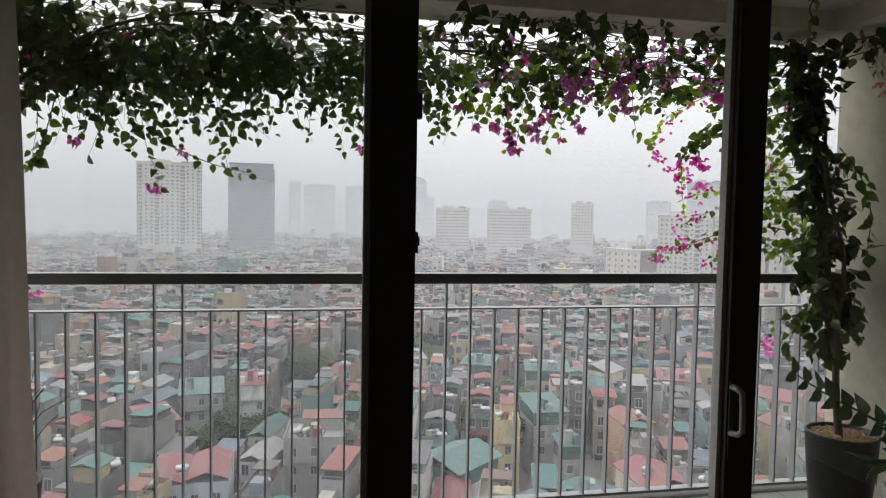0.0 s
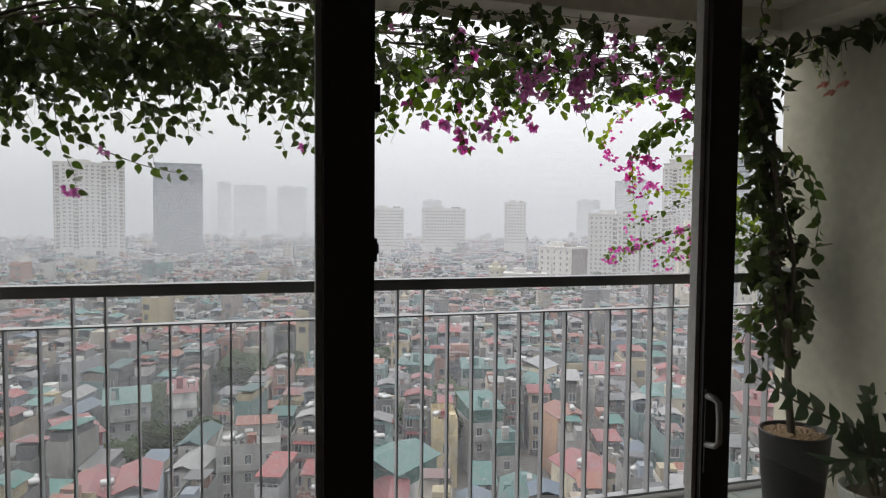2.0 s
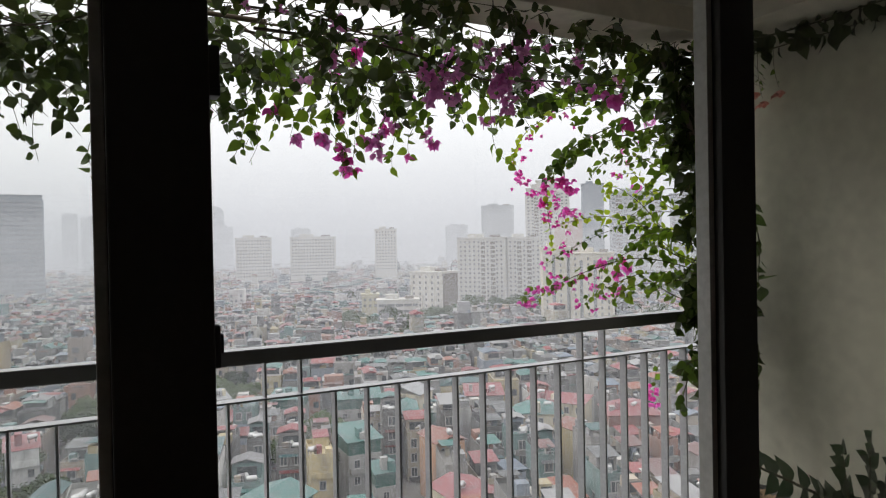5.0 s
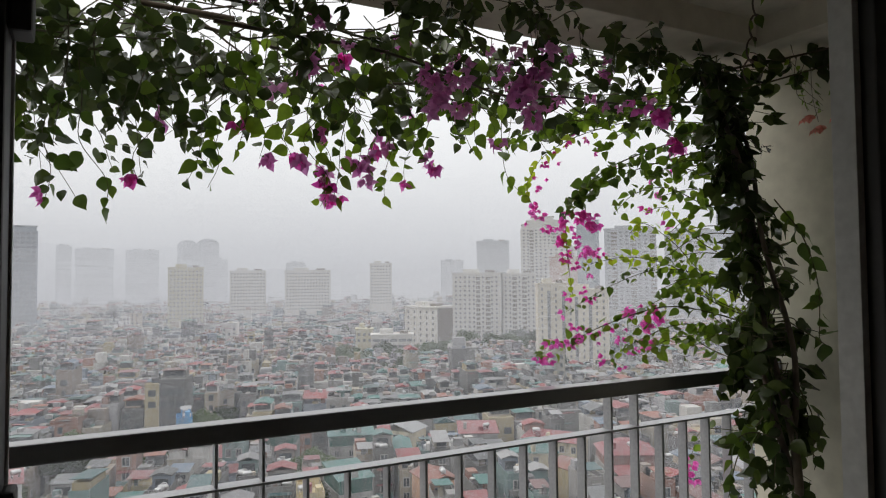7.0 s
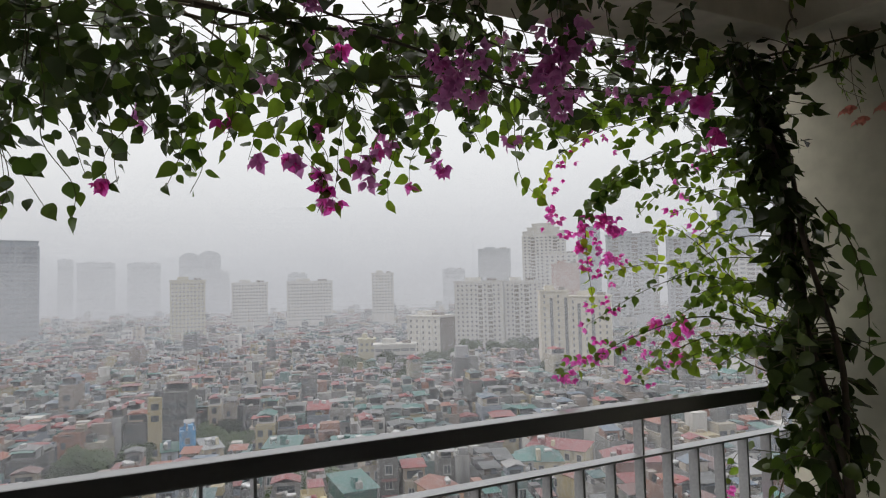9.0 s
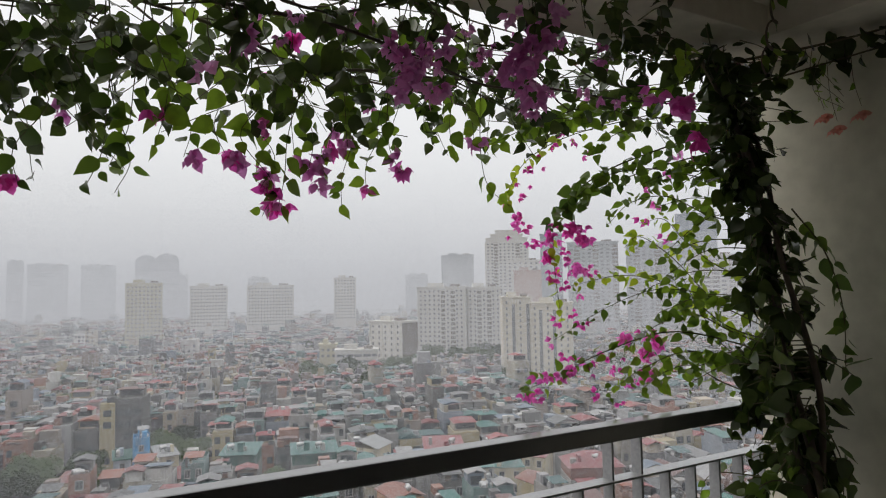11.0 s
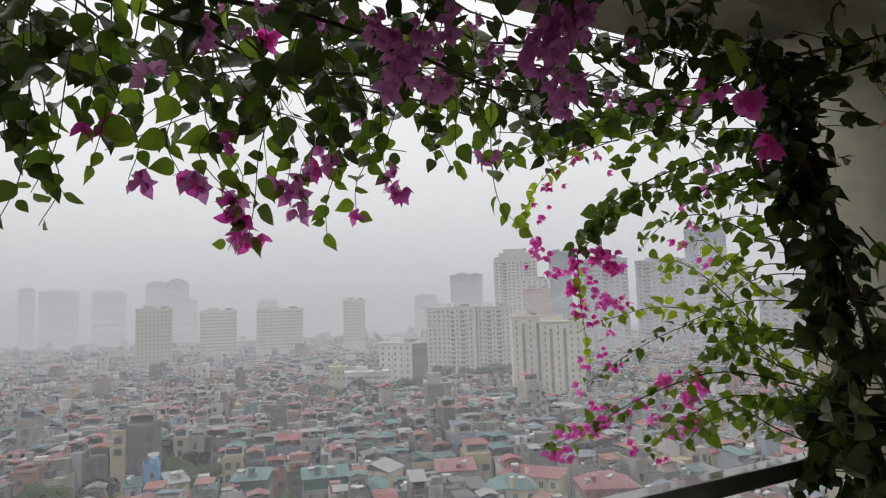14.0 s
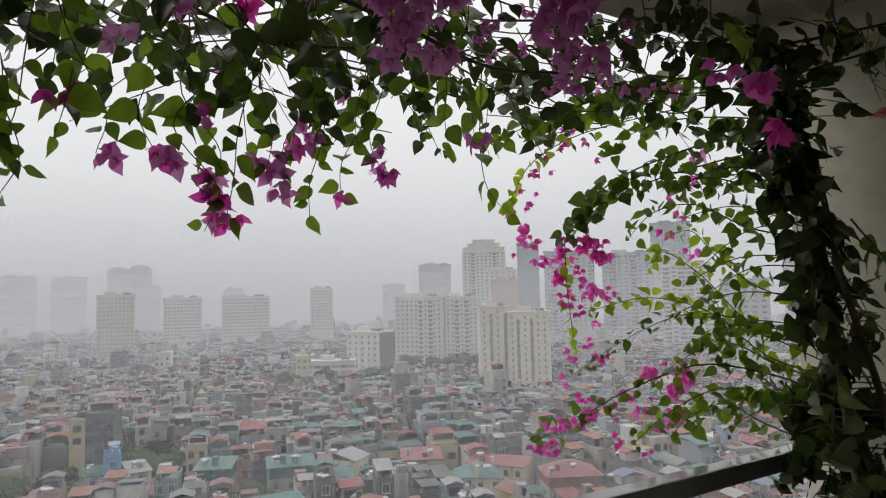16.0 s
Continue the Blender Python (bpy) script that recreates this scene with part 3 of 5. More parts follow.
west = Plant("bougainvillea", "dark leafy bougainvillea trained under the beam, few purple flowers", "plant")
west.branch([(-2.25, 2.80, 0.30), (-2.18, 2.92, 0.9), (-2.08, 3.02, 1.5), (-1.95, 3.10, 1.82), (-1.66, 3.16, 2.11), (-1.29, 3.20, 2.28), (-0.7, 3.22, 2.33), (0.1, 3.20, 2.32)], 0.028, 0.008, 40, 9)
west.branch([(-2.08, 3.02, 1.5), (-1.9, 3.08, 1.98), (-1.5, 3.08, 2.26), (-0.9, 3.04, 2.36)], 0.014, 0.005, 24, 8)
for x, z, f, k in ((-1.294, 1.53, 2, 2), (-1.64, 1.74, 1, 1), (-1.18, 1.72, 1, 1), (-0.985, 1.63, 0, 0), (-0.44, 1.73, 0, 0), (-0.80, 1.83, 0, 0), (-1.83, 1.62, 0, 0), (-1.95, 1.50, 0, 0), (-1.40, 1.70, 0, 0), (-0.60, 1.78, 0, 0), (-0.36, 1.74, 1, 1), (-1.52, 1.80, 0, 0), (-0.14, 1.80, 1, 2), (-0.22, 1.72, 0, 0), (-0.02, 1.80, 0, 0)):
    hanging(west, x, z, 3.22, f, 0.034, k)
west.spray([(-1.32, 3.2, 1.75), (-1.10, 3.2, 1.66), (-0.90, 3.2, 1.615)], every=0.035)
west.spray([(-2.02, 3.05, 1.35), (-1.88, 3.0, 1.18), (-1.84, 3.0, 1.06)], every=0.06, size=0.04, flowers=1)
west.spray([(-1.75, 3.1, 1.95), (-1.82, 3.1, 1.7), (-1.88, 3.1, 1.62)], every=0.022, lime=False)
canopy(west, -2.4, -0.02, 108, 0.06, 0.060)
west.finish()

east = Plant("bougainvillea", "bougainvillea in bloom climbing from the pot, magenta flowers", "plant")
STEMS = (((1.90, 2.60, 0.36), (1.875, 2.61, 0.62), (1.885, 2.64, 0.95), (1.865, 2.74, 1.4), (1.845, 2.80, 1.9), (1.80, 2.88, 2.3)),
         ((1.885, 2.64, 0.80), (1.83, 2.70, 1.15), (1.90, 2.76, 1.5), (1.82, 2.78, 1.95), (1.74, 2.90, 2.33)),
         ((1.885, 2.64, 0.90), (1.93, 2.66, 1.25), (1.86, 2.72, 1.65), (1.90, 2.80, 2.0), (1.86, 2.92, 2.3)))
for k, s in enumerate(STEMS):
    east.branch(s, (0.019, 0.013, 0.011)[k], 0.007, 30, 8)
# the leafy column over the pot
for k in range(150):
    z = (vr.uniform(1.78, 2.32), vr.uniform(1.5, 2.2), vr.uniform(1.15, 1.75), vr.uniform(0.86, 1.25))[k % 4]
    f = (z - 0.6) / 1.7
    cx, cy = (1.875 - 0.07 * f if z > 1.75 else (1.85, 1.96)[k // 4 % 2]), 2.62 + 0.24 * f
    a = vr.uniform(0, 6.28)
    reach = vr.uniform(0.04, 0.135 if z > 1.1 else 0.11)
    c = Vector((cx, cy, z))
    e = c + Vector((math.cos(a) * reach, math.sin(a) * reach * 0.9, vr.uniform(-0.14, 0.05)))
    e.x = min(e.x, 2.12 if z < 1.75 else 1.96)
    east.spray([c, c.lerp(e, 0.5) + Vector((0, 0, 0.02)), e], 0.0025, 0.0012, 0.030, 0.080, near=False, hang=0.6, jitter=0.03)
for k in range(20):
    a, z = vr.uniform(0, 6.28), vr.uniform(2.05, 2.36)
    c = Vector((1.82, 2.86, z))
    e = c + Vector((math.cos(a) * 0.24, math.sin(a) * 0.2, vr.uniform(-0.12, 0.02)))
    e.x, e.z = min(e.x, 1.98), min(e.z, 2.35)
    east.spray([c, c.lerp(e, 0.5), e], 0.0025, 0.0012, 0.030, 0.074, near=False, jitter=0.03)
# dark growth that hugs the underside and the inner edge of the beam
for k in range(22):
    x, y = vr.uniform(1.2, 1.9), vr.uniform(2.70, 3.04)
    c = Vector((x, y, vr.uniform(2.22, 2.35)))
    e = c + Vector((vr.gauss(0, 0.10), vr.gauss(-0.02, 0.07), vr.uniform(-0.13, 0.03)))
    e.x, e.z = min(e.x, 2.05), min(e.z, 2.345)
    east.spray([c, c.lerp(e, 0.5) + Vector((0, 0, 0.01)), e], 0.002, 0.001, 0.030, 0.066, near=False, hang=0.4, jitter=0.03)
for k in range(32):
    z = vr.uniform(0.78, 1.36)
    c = Vector((vr.uniform(1.86, 2.04), vr.uniform(2.64, 2.90), z))
    e = c + Vector((vr.uniform(-0.10, 0.08), vr.uniform(-0.06, 0.10), vr.uniform(-0.14, 0.02)))
    e.x = min(e.x, 2.12)
    east.spray([Vector((1.885, 2.66, z + 0.03)), c, e], 0.0025, 0.0012, 0.032, 0.076, near=False, hang=0.6, jitter=0.03, start=0.3)
east.spray([(1.93, 2.72, 1.80), (2.00, 2.66, 1.66), (2.05, 2.64, 1.48), (2.03, 2.63, 1.28)], 0.003, 0.0015, 0.030, 0.072, hang=0.6)
east.spray([(1.90, 2.66, 1.36), (1.98, 2.63, 1.31), (2.03, 2.60, 1.27)], 0.003, 0.0015, 0.04, 0.11, hang=0.4)
east.spray([(1.93, 2.66, 1.15), (1.98, 2.63, 1.02), (1.96, 2.62, 0.88)], 0.003, 0.0015, 0.030, 0.07, hang=0.7)
east.spray([(1.86, 2.66, 0.95), (1.74, 2.70, 0.98), (1.66, 2.74, 0.93)], 0.003, 0.0015, 0.028, 0.062)
east.spray([(1.84, 2.70, 1.05), (1.76, 2.76, 0.9), (1.72, 2.78, 0.74)], 0.003, 0.0015, 0.026, 0.062)
# sprays that lean out over the railing
for k in range(15):
    z = vr.uniform(1.22, 2.05)
    c = Vector((1.86, 2.66 + 0.14 * (z - 0.6), z))
    e = Vector((vr.uniform(1.68, 1.88), vr.uniform(2.95, 3.16), z + vr.uniform(-0.12, 0.06)))
    east.spray([c, c.lerp(e, 0.5) + Vector((0, 0, 0.04)), e], 0.0022, 0.001, 0.027, 0.050, bright=True, hang=0.45, jitter=0.025, start=0.3)
east.spray([(1.86, 2.90, 2.08), (1.80, 3.10, 2.06), (1.60, 3.22, 1.97), (1.45, 3.24, 1.86), (1.39, 3.25, 1.77)], 0.004, 0.0015, 0.012, 0.058, hang=0.5, jitter=0.03)
east.spray([(1.88, 2.92, 2.02), (1.76, 3.16, 1.98), (1.58, 3.26, 1.90), (1.46, 3.28, 1.80)], 0.003, 0.0015, 0.014, 0.052, hang=0.5, jitter=0.03)
east.spray([(1.39, 3.25, 1.77), (1.40, 3.26, 1.66), (1.41, 3.26, 1.56), (1.43, 3.26, 1.44)], 0.0018, 0.0008, 0.029, 0.04, hang=0.6, lime=True)
for x, z, s, k in ((1.16, 1.775, 0.030, 1), (1.22, 1.76, 0.032, 1), (1.31, 1.745, 0.034, 2), (1.41, 1.765, 0.042, 3), (1.44, 1.73, 0.040, 3), (1.32, 1.67, 0.032, 2), (1.36, 1.645, 0.030, 1), (1.47, 1.635, 0.036, 3), (1.43, 1.61, 0.030, 1), (1.33, 1.59, 0.028, 1), (1.39, 1.565, 0.026, 1), (1.47, 1.525, 0.022, 1), (1.45, 1.465, 0.022, 1), (1.33, 1.44, 0.026, 1)):
    x += 0.055
    east.flower((x, 3.24 + vr.uniform(-0.03, 0.05), z), s * 0.9, k)
    for q in range(2 if z > 1.6 else 0):
        east.flower((x + vr.uniform(-0.055, 0.055), 3.24 + vr.uniform(-0.05, 0.06), z + vr.uniform(-0.05, 0.05)), s * 0.75, vr.choice((0, 1, 1)))
east.spray([(1.93, 2.98, 1.42), (1.84, 3.10, 1.55), (1.66, 3.18, 1.60), (1.44, 3.22, 1.565)], 0.0025, 0.001, 0.016, 0.040, lime=True, hang=0.45)
east.spray([(1.92, 3.00, 1.50), (1.84, 3.12, 1.66), (1.74, 3.18, 1.74), (1.68, 3.2, 1.70)], 0.0025, 0.001, 0.019, 0.042, lime=True, hang=0.45)
east.spray([(1.94, 2.95, 1.50), (1.78, 3.10, 1.55), (1.58, 3.16, 1.50), (1.34, 3.20, 1.385)], 0.0022, 0.0009, 0.022, 0.036, hang=0.55, flowers=2, fsize=0.024)
east.spray([(1.94, 2.95, 1.36), (1.76, 3.08, 1.40), (1.52, 3.15, 1.34), (1.34, 3.18, 1.27), (1.21, 3.20, 1.23)], 0.0035, 0.001, 0.017, 0.044, hang=0.5, flowers=3, fsize=0.028, jitter=0.02)
east.spray([(1.94, 2.95, 1.30), (1.80, 3.05, 1.33), (1.62, 3.10, 1.27), (1.50, 3.12, 1.20)], 0.0032, 0.001, 0.015, 0.046, hang=0.5, jitter=0.03)
east.spray([(1.92, 2.95, 1.40), (1.85, 3.05, 1.46), (1.74, 3.12, 1.42), (1.62, 3.15, 1.35)], 0.003, 0.001, 0.018, 0.044, hang=0.45, jitter=0.03)
for x, z, s, k in ((1.66, 1.385, 0.034, 2), (1.74, 1.39, 0.030, 2), (1.70, 1.33, 0.036, 3), (1.80, 1.35, 0.034, 2), (1.54, 1.32, 0.026, 1), (1.46, 1.30, 0.028, 1), (1.24, 1.27, 0.028, 1), (1.215, 1.215, 0.030, 1), (1.60, 1.265, 0.026, 1), (1.63, 1.22, 0.022, 1), (1.52, 1.19, 0.024, 1), (1.70, 1.24, 0.028, 1), (1.36, 1.33, 0.024, 1)):
    east.flower((x, 3.16 + vr.uniform(-0.03, 0.05), z), s * 1.05, k)
    east.flower((x + vr.uniform(-0.04, 0.04), 3.16 + vr.uniform(-0.05, 0.06), z + vr.uniform(-0.03, 0.03)), s * 0.85, vr.choice((0, 1)))
east.spray([(1.82, 2.95, 2.27), (1.62, 3.14, 2.23), (1.36, 3.20, 2.14), (1.10, 3.21, 2.02)], 0.0035, 0.001, 0.013, 0.058, hang=0.7, jitter=0.02)
east.spray([(1.78, 2.95, 2.2), (1.66, 3.16, 2.2), (1.5, 3.22, 2.16), (1.3, 3.24, 2.1)], 0.003, 0.001, 0.014, 0.055, hang=0.65, jitter=0.03)
east.spray([(1.76, 3.10, 2.18), (1.54, 3.30, 2.12), (1.36, 3.34, 2.02), (1.27, 3.34, 1.90), (1.24, 3.32, 1.85)], 0.002, 0.0008, 0.019, 0.036, lime=True, hang=0.6)
for x, z in ((1.58, 2.10), (1.52, 2.13), (1.46, 2.07), (1.40, 2.04), (1.36, 1.98), (1.30, 1.93), (1.28, 1.87), (1.38, 1.93), (1.25, 1.84), (1.44, 2.00), (1.62, 2.05), (1.70, 2.0)):
    east.flower((x, 3.32 + vr.uniform(-0.04, 0.04), z), 0.024, vr.choice((0, 1)))
for x, z in ((1.80, 1.92), (1.86, 1.86), (1.92, 1.98), (1.78, 1.80), (1.9, 1.74)):
    east.flower((x, 3.2, z), 0.03, 1)
east.spray([(1.86, 2.95, 1.92), (1.74, 3.12, 1.98), (1.58, 3.2, 1.95), (1.47, 3.22, 1.87)], 0.003, 0.001, 0.018, 0.056, hang=0.55, jitter=0.03)
east.spray([(1.88, 2.98, 1.80), (1.80, 3.10, 1.88), (1.68, 3.16, 1.86), (1.60, 3.2, 1.78)], 0.003, 0.001, 0.018, 0.052, hang=0.55, jitter=0.03)
east.spray([(1.84, 2.95, 2.12), (1.74, 3.1, 2.14), (1.62, 3.18, 2.10), (1.52, 3.2, 2.02)], 0.003, 0.001, 0.018, 0.056, hang=0.6, jitter=0.03)
east.spray([(1.93, 3.0, 1.22), (1.84, 3.06, 1.28), (1.72, 3.1, 1.25), (1.64, 3.12, 1.19)], 0.003, 0.001, 0.017, 0.05, hang=0.5, jitter=0.03)
east.spray([(1.92, 2.98, 1.62), (1.86, 3.08, 1.72), (1.80, 3.12, 1.80), (1.74, 3.16, 1.79)], 0.0022, 0.001, 0.02, 0.042, lime=True, hang=0.4)
east.spray([(1.93, 2.98, 1.34), (1.88, 3.06, 1.50), (1.84, 3.1, 1.62)], 0.0025, 0.001, 0.02, 0.045, hang=0.4)
# flowers inside the balcony and the purple clusters under the beam
east.spray([(1.56, 2.80, 2.30), (1.30, 2.60, 2.14), (1.13, 2.46, 1.95)], 0.0025, 0.001, 0.05, 0.055, hang=0.7)
# shoots that droop into the balcony in front of the beam
for x0, x1, y1, z1 in ((0.90, 0.62, 2.38, 1.98), (0.85, 0.68, 2.44, 2.02), (0.70, 0.50, 2.56, 2.02), (0.62, 0.46, 2.58, 2.06), (0.40, 0.22, 2.60, 2.12), (0.30, 0.10, 2.66, 2.10), (0.12, -0.06, 2.62, 2.14), (1.00, 0.88, 2.52, 2.12), (1.20, 1.04, 2.58, 2.14), (1.35, 1.22, 2.62, 2.16), (0.55, 0.36, 2.50, 2.08), (0.80, 0.78, 2.60, 2.14)):
    a, e = Vector((x0, 2.80, 2.33)), Vector((x1, y1, z1))
    for q in range(2 if x1 < 0.4 else 1):
        d = Vector((vr.gauss(0, 0.05), vr.gauss(0, 0.04), vr.uniform(0, 0.06))) * q
        east.spray([a, a.lerp(e, 0.45) + Vector((0, -0.05, 0.05)) + d, e + d], 0.0022, 0.001, 0.036, 0.058, near=False, hang=0.45, jitter=0.03, start=0.2)
for p, s, k in (((1.13, 2.45, 1.885), 0.036, 2), ((1.085, 2.46, 1.955), 0.038, 2), ((1.06, 2.50, 1.99), 0.03, 1), ((0.60, 2.37, 1.95), 0.050, 5), ((0.64, 2.40, 2.00), 0.048, 5), ((0.66, 2.44, 1.93), 0.042, 4), ((0.50, 2.56, 1.98), 0.050, 5), ((0.47, 2.60, 2.03), 0.046, 5), ((0.54, 2.58, 1.92), 0.036, 4), ((0.72, 2.50, 2.06), 0.042, 4), ((1.30, 2.92, 2.26), 0.044, 4), ((1.10, 2.98, 2.27), 0.044, 5), ((0.78, 3.02, 2.20), 0.040, 4), ((1.02, 3.05, 2.18), 0.040, 4), ((1.36, 2.98, 2.18), 0.040, 4), ((0.36, 3.0, 2.25), 0.034, 4), ((0.86, 2.95, 2.25), 0.040, 4), ((1.16, 3.0, 2.14), 0.038, 4), ((0.28, 2.9, 2.2), 0.034, 4), ((0.02, 2.86, 2.26), 0.032, 4)):
    if k < 4:
        east.flower(p, s * 1.1, k)
    for q in range(0 if k < 4 else 6 if k == 5 else 3):
        east.flower(Vector(p) + Vector((vr.gauss(0, 0.032), vr.gauss(0, 0.028), vr.gauss(0, 0.032))), s * vr.uniform(0.52, 0.68), 4)
for x, z, f, k in ((0.143, 1.985, 1, 1), (0.19, 1.895, 1, 1), (0.298, 1.89, 2, 2), (0.372, 1.83, 2, 1), (0.416, 1.775, 2, 1), (0.498, 1.885, 2, 2), (0.545, 1.86, 1, 1), (0.60, 1.955, 1, 1), (0.664, 1.835, 1, 0), (0.765, 1.905, 2, 2), (0.591, 1.79, 0, 0), (0.043, 1.80, 0, 0), (0.377, 1.76, 0, 0), (0.03, 1.86, 0, 0), (0.88, 1.99, 0, 0), (0.95, 1.96, 0, 0), (1.02, 2.02, 1, 1), (0.12, 1.90, 0, 0), (0.70, 1.96, 0, 0), (0.46, 1.93, 0, 0)):
    hanging(east, x, z, 3.23, f, 0.043, k)
east.spray([(1.02, 3.12, 2.28), (1.06, 3.2, 2.08), (1.10, 3.25, 1.96), (1.13, 3.25, 1.885), (1.20, 3.24, 1.83)], 0.002, 0.0007, 0.05, 0.062, hang=0.6)
canopy(east, 0.0, 1.90, 34, 0.26, 0.064)
coil = [(1.53 + 0.14 * t + 0.020 * math.cos(30 * t), 2.45 + 0.17 * t, 2.47 - 0.28 * t + 0.020 * math.sin(30 * t)) for t in (k / 60 for k in range(61))]
part("tendril", tube(bmesh.new(), coil, 0.0032, 6), M_VINE, east.ob)
for k in (6, 14, 22, 30, 37, 44, 50, 56):
    east.near.append(leaf_pose(coil[k], (0.3, 0, -1), 0.045))
# trailing shoots along the wall and the ceiling, and a low bloom
east.spray([(1.84, 2.84, 2.30), (2.02, 2.66, 2.33), (2.12, 2.45, 2.35), (2.14, 2.20, 2.36), (2.14, 1.95, 2.35)], 0.005, 0.002, 0.022, 0.085, near=False, hang=0.5)
east.spray([(1.88, 2.86, 2.22), (2.04, 2.72, 2.27), (2.13, 2.50, 2.30), (2.14, 2.30, 2.30), (2.14, 2.10, 2.32)], 0.004, 0.0016, 0.026, 0.078, near=False, hang=0.6)
for y, z in WALL_BRACTS:
    east.spray([(2.13, y + 0.03, 2.31), (2.12, y + 0.02, (z + 2.31) / 2), (2.12, y, z + 0.01)], 0.0012, 0.0008, 0.06, 0.03)
    share("flower", FADED, east.ob, pose(2.115, y, z, 160, 20, 60) @ Matrix.Diagonal((0.042, 0.042, 0.042, 1)))["label"] = "faded coral bract"
for k in range(3):
    east.spray([(2.02 + 0.02 * k, 2.72 - 0.03 * k, 2.34), (2.05, 2.70, 2.30 - 0.05 * k), (2.08, 2.62, 2.16 - 0.02 * k)], 0.0014, 0.0008, 0.05, 0.035)
east.spray([(1.86, 2.80, 0.95), (1.84, 2.99, 0.92), (1.835, 3.05, 0.80)], 0.002, 0.001, 0.05, 0.045)
for dz in (0.0, 0.035, -0.03):
    east.flower((1.835 + vr.uniform(-0.015, 0.015), 3.05, 0.745 + dz), 0.034, 1)
east.finish()


# ---- pots and pot plants ----
def pot(name, label, x, y, rim, height, base, material):
    ob = thing(name, label, "plant pot", at=(x, y, 0.002))
    b = bmesh.new()
    lathe(b, [(base * 0.9, 0.0), (base, 0.012), ((base + rim) / 2 * 1.02, height * 0.5), (rim, height - 0.012), (rim + 0.003, height - 0.004), (rim - 0.002, height), (rim - 0.012, height - 0.003), (rim - 0.016, height - 0.05), (0.02, height - 0.055)], 40)
    part("body", b, material, ob, smooth=True)
    s = bmesh.new()
    lathe(s, [(rim - 0.017, height - 0.045), (rim - 0.03, height - 0.032), (0.01, height - 0.028)], 24)
    part("soil", s, M_SOIL, ob)
    return ob


big_pot = pot("plant_pot", "tall black glazed pot topped with brown pebbles", 1.912, 2.60, 0.160, 0.415, 0.128, M_POT)
pb = bmesh.new()
for k in range(420):
    a, r = vr.uniform(0, 6.28), 0.138 * math.sqrt(vr.random())
    s = vr.uniform(0.007, 0.013)
    bmesh.ops.create_icosphere(pb, subdivisions=1, radius=s, matrix=Matrix.Translation((r * math.cos(a), r * math.sin(a), 0.392 + vr.uniform(-0.002, 0.006))) @ Euler((vr.random(), vr.random(), vr.random() * 6)).to_matrix().to_4x4() @ Matrix.Diagonal((1.2, 0.9, 0.65, 1)))
part("pebbles", pb, M_PEBBLE, big_pot, "brown and tan pebbles", True)["kind"] = "stuff"
pot("plant_pot", "black glazed pot by the railing", -1.84, 2.70, 0.15, 0.335, 0.12, M_POT)
pot("plant_pot", "white glazed pot under the waxy-leaved plant", 1.93, 2.16, 0.15, 0.30, 0.11, M_POT_W)

WAXV, WAXF = leaf_verts(0.34, 0.12, 0.05, 0.01)
WAX = leaf_mesh("leaf", M_WAXY, WAXV, WAXF)
zz = thing("pot_plant", "dark glossy pot plant with arching leafy stalks", "plant")
for ctrl in (((1.93, 2.17, 0.27), (1.95, 2.24, 0.47), (1.78, 2.28, 0.58), (1.58, 2.30, 0.68), (1.40, 2.30, 0.785)), ((1.92, 2.15, 0.27), (1.91, 2.17, 0.46), (1.91, 2.20, 0.70)), ((1.95, 2.15, 0.27), (2.00, 2.13, 0.45), (2.05, 2.10, 0.70)), ((1.94, 2.14, 0.27), (1.98, 2.05, 0.42), (2.06, 1.95, 0.62)), ((1.91, 2.16, 0.27), (1.86, 2.18, 0.42), (1.80, 2.20, 0.56)), ((1.95, 2.13, 0.27), (1.96, 2.06, 0.46), (1.93, 2.00, 0.66)), ((1.96, 2.16, 0.27), (2.03, 2.18, 0.48), (2.08, 2.20, 0.72)), ((1.93, 2.12, 0.27), (1.88, 2.06, 0.44), (1.84, 2.02, 0.58))):
    pts = curve_points(ctrl, 22)
    stalk = part("stalk", tube(bmesh.new(), pts, [0.009 - 0.0003 * k for k in range(23)], 8), M_TWIG, zz, smooth=True)
    for k in range(6, 23, 2):
        d = (pts[min(k + 1, 22)] - pts[k - 1]).normalized()
        for sgn in (-1, 1):
            side = d.cross(Vector((0.25, -0.9, 0.2))).normalized() * sgn
            y_axis = (side * 0.85 + d * 0.55 + Vector((0, vr.uniform(-0.25, 0.25), 0))).normalized()
            x_axis = y_axis.cross(Vector((0.1, -1, 0.15)) + Vector((vr.gauss(0, 0.2), 0, vr.gauss(0, 0.2)))).normalized()
            z_axis = x_axis.cross(y_axis)
            s = 0.098 * vr.uniform(0.85, 1.1) * (0.75 if k > 19 else 1)
            share("leaf", WAX, stalk, Matrix.Translation(pts[k]) @ Matrix((x_axis, y_axis, z_axis)).transposed().to_4x4() @ Matrix.Diagonal((s, s, s, 1)))

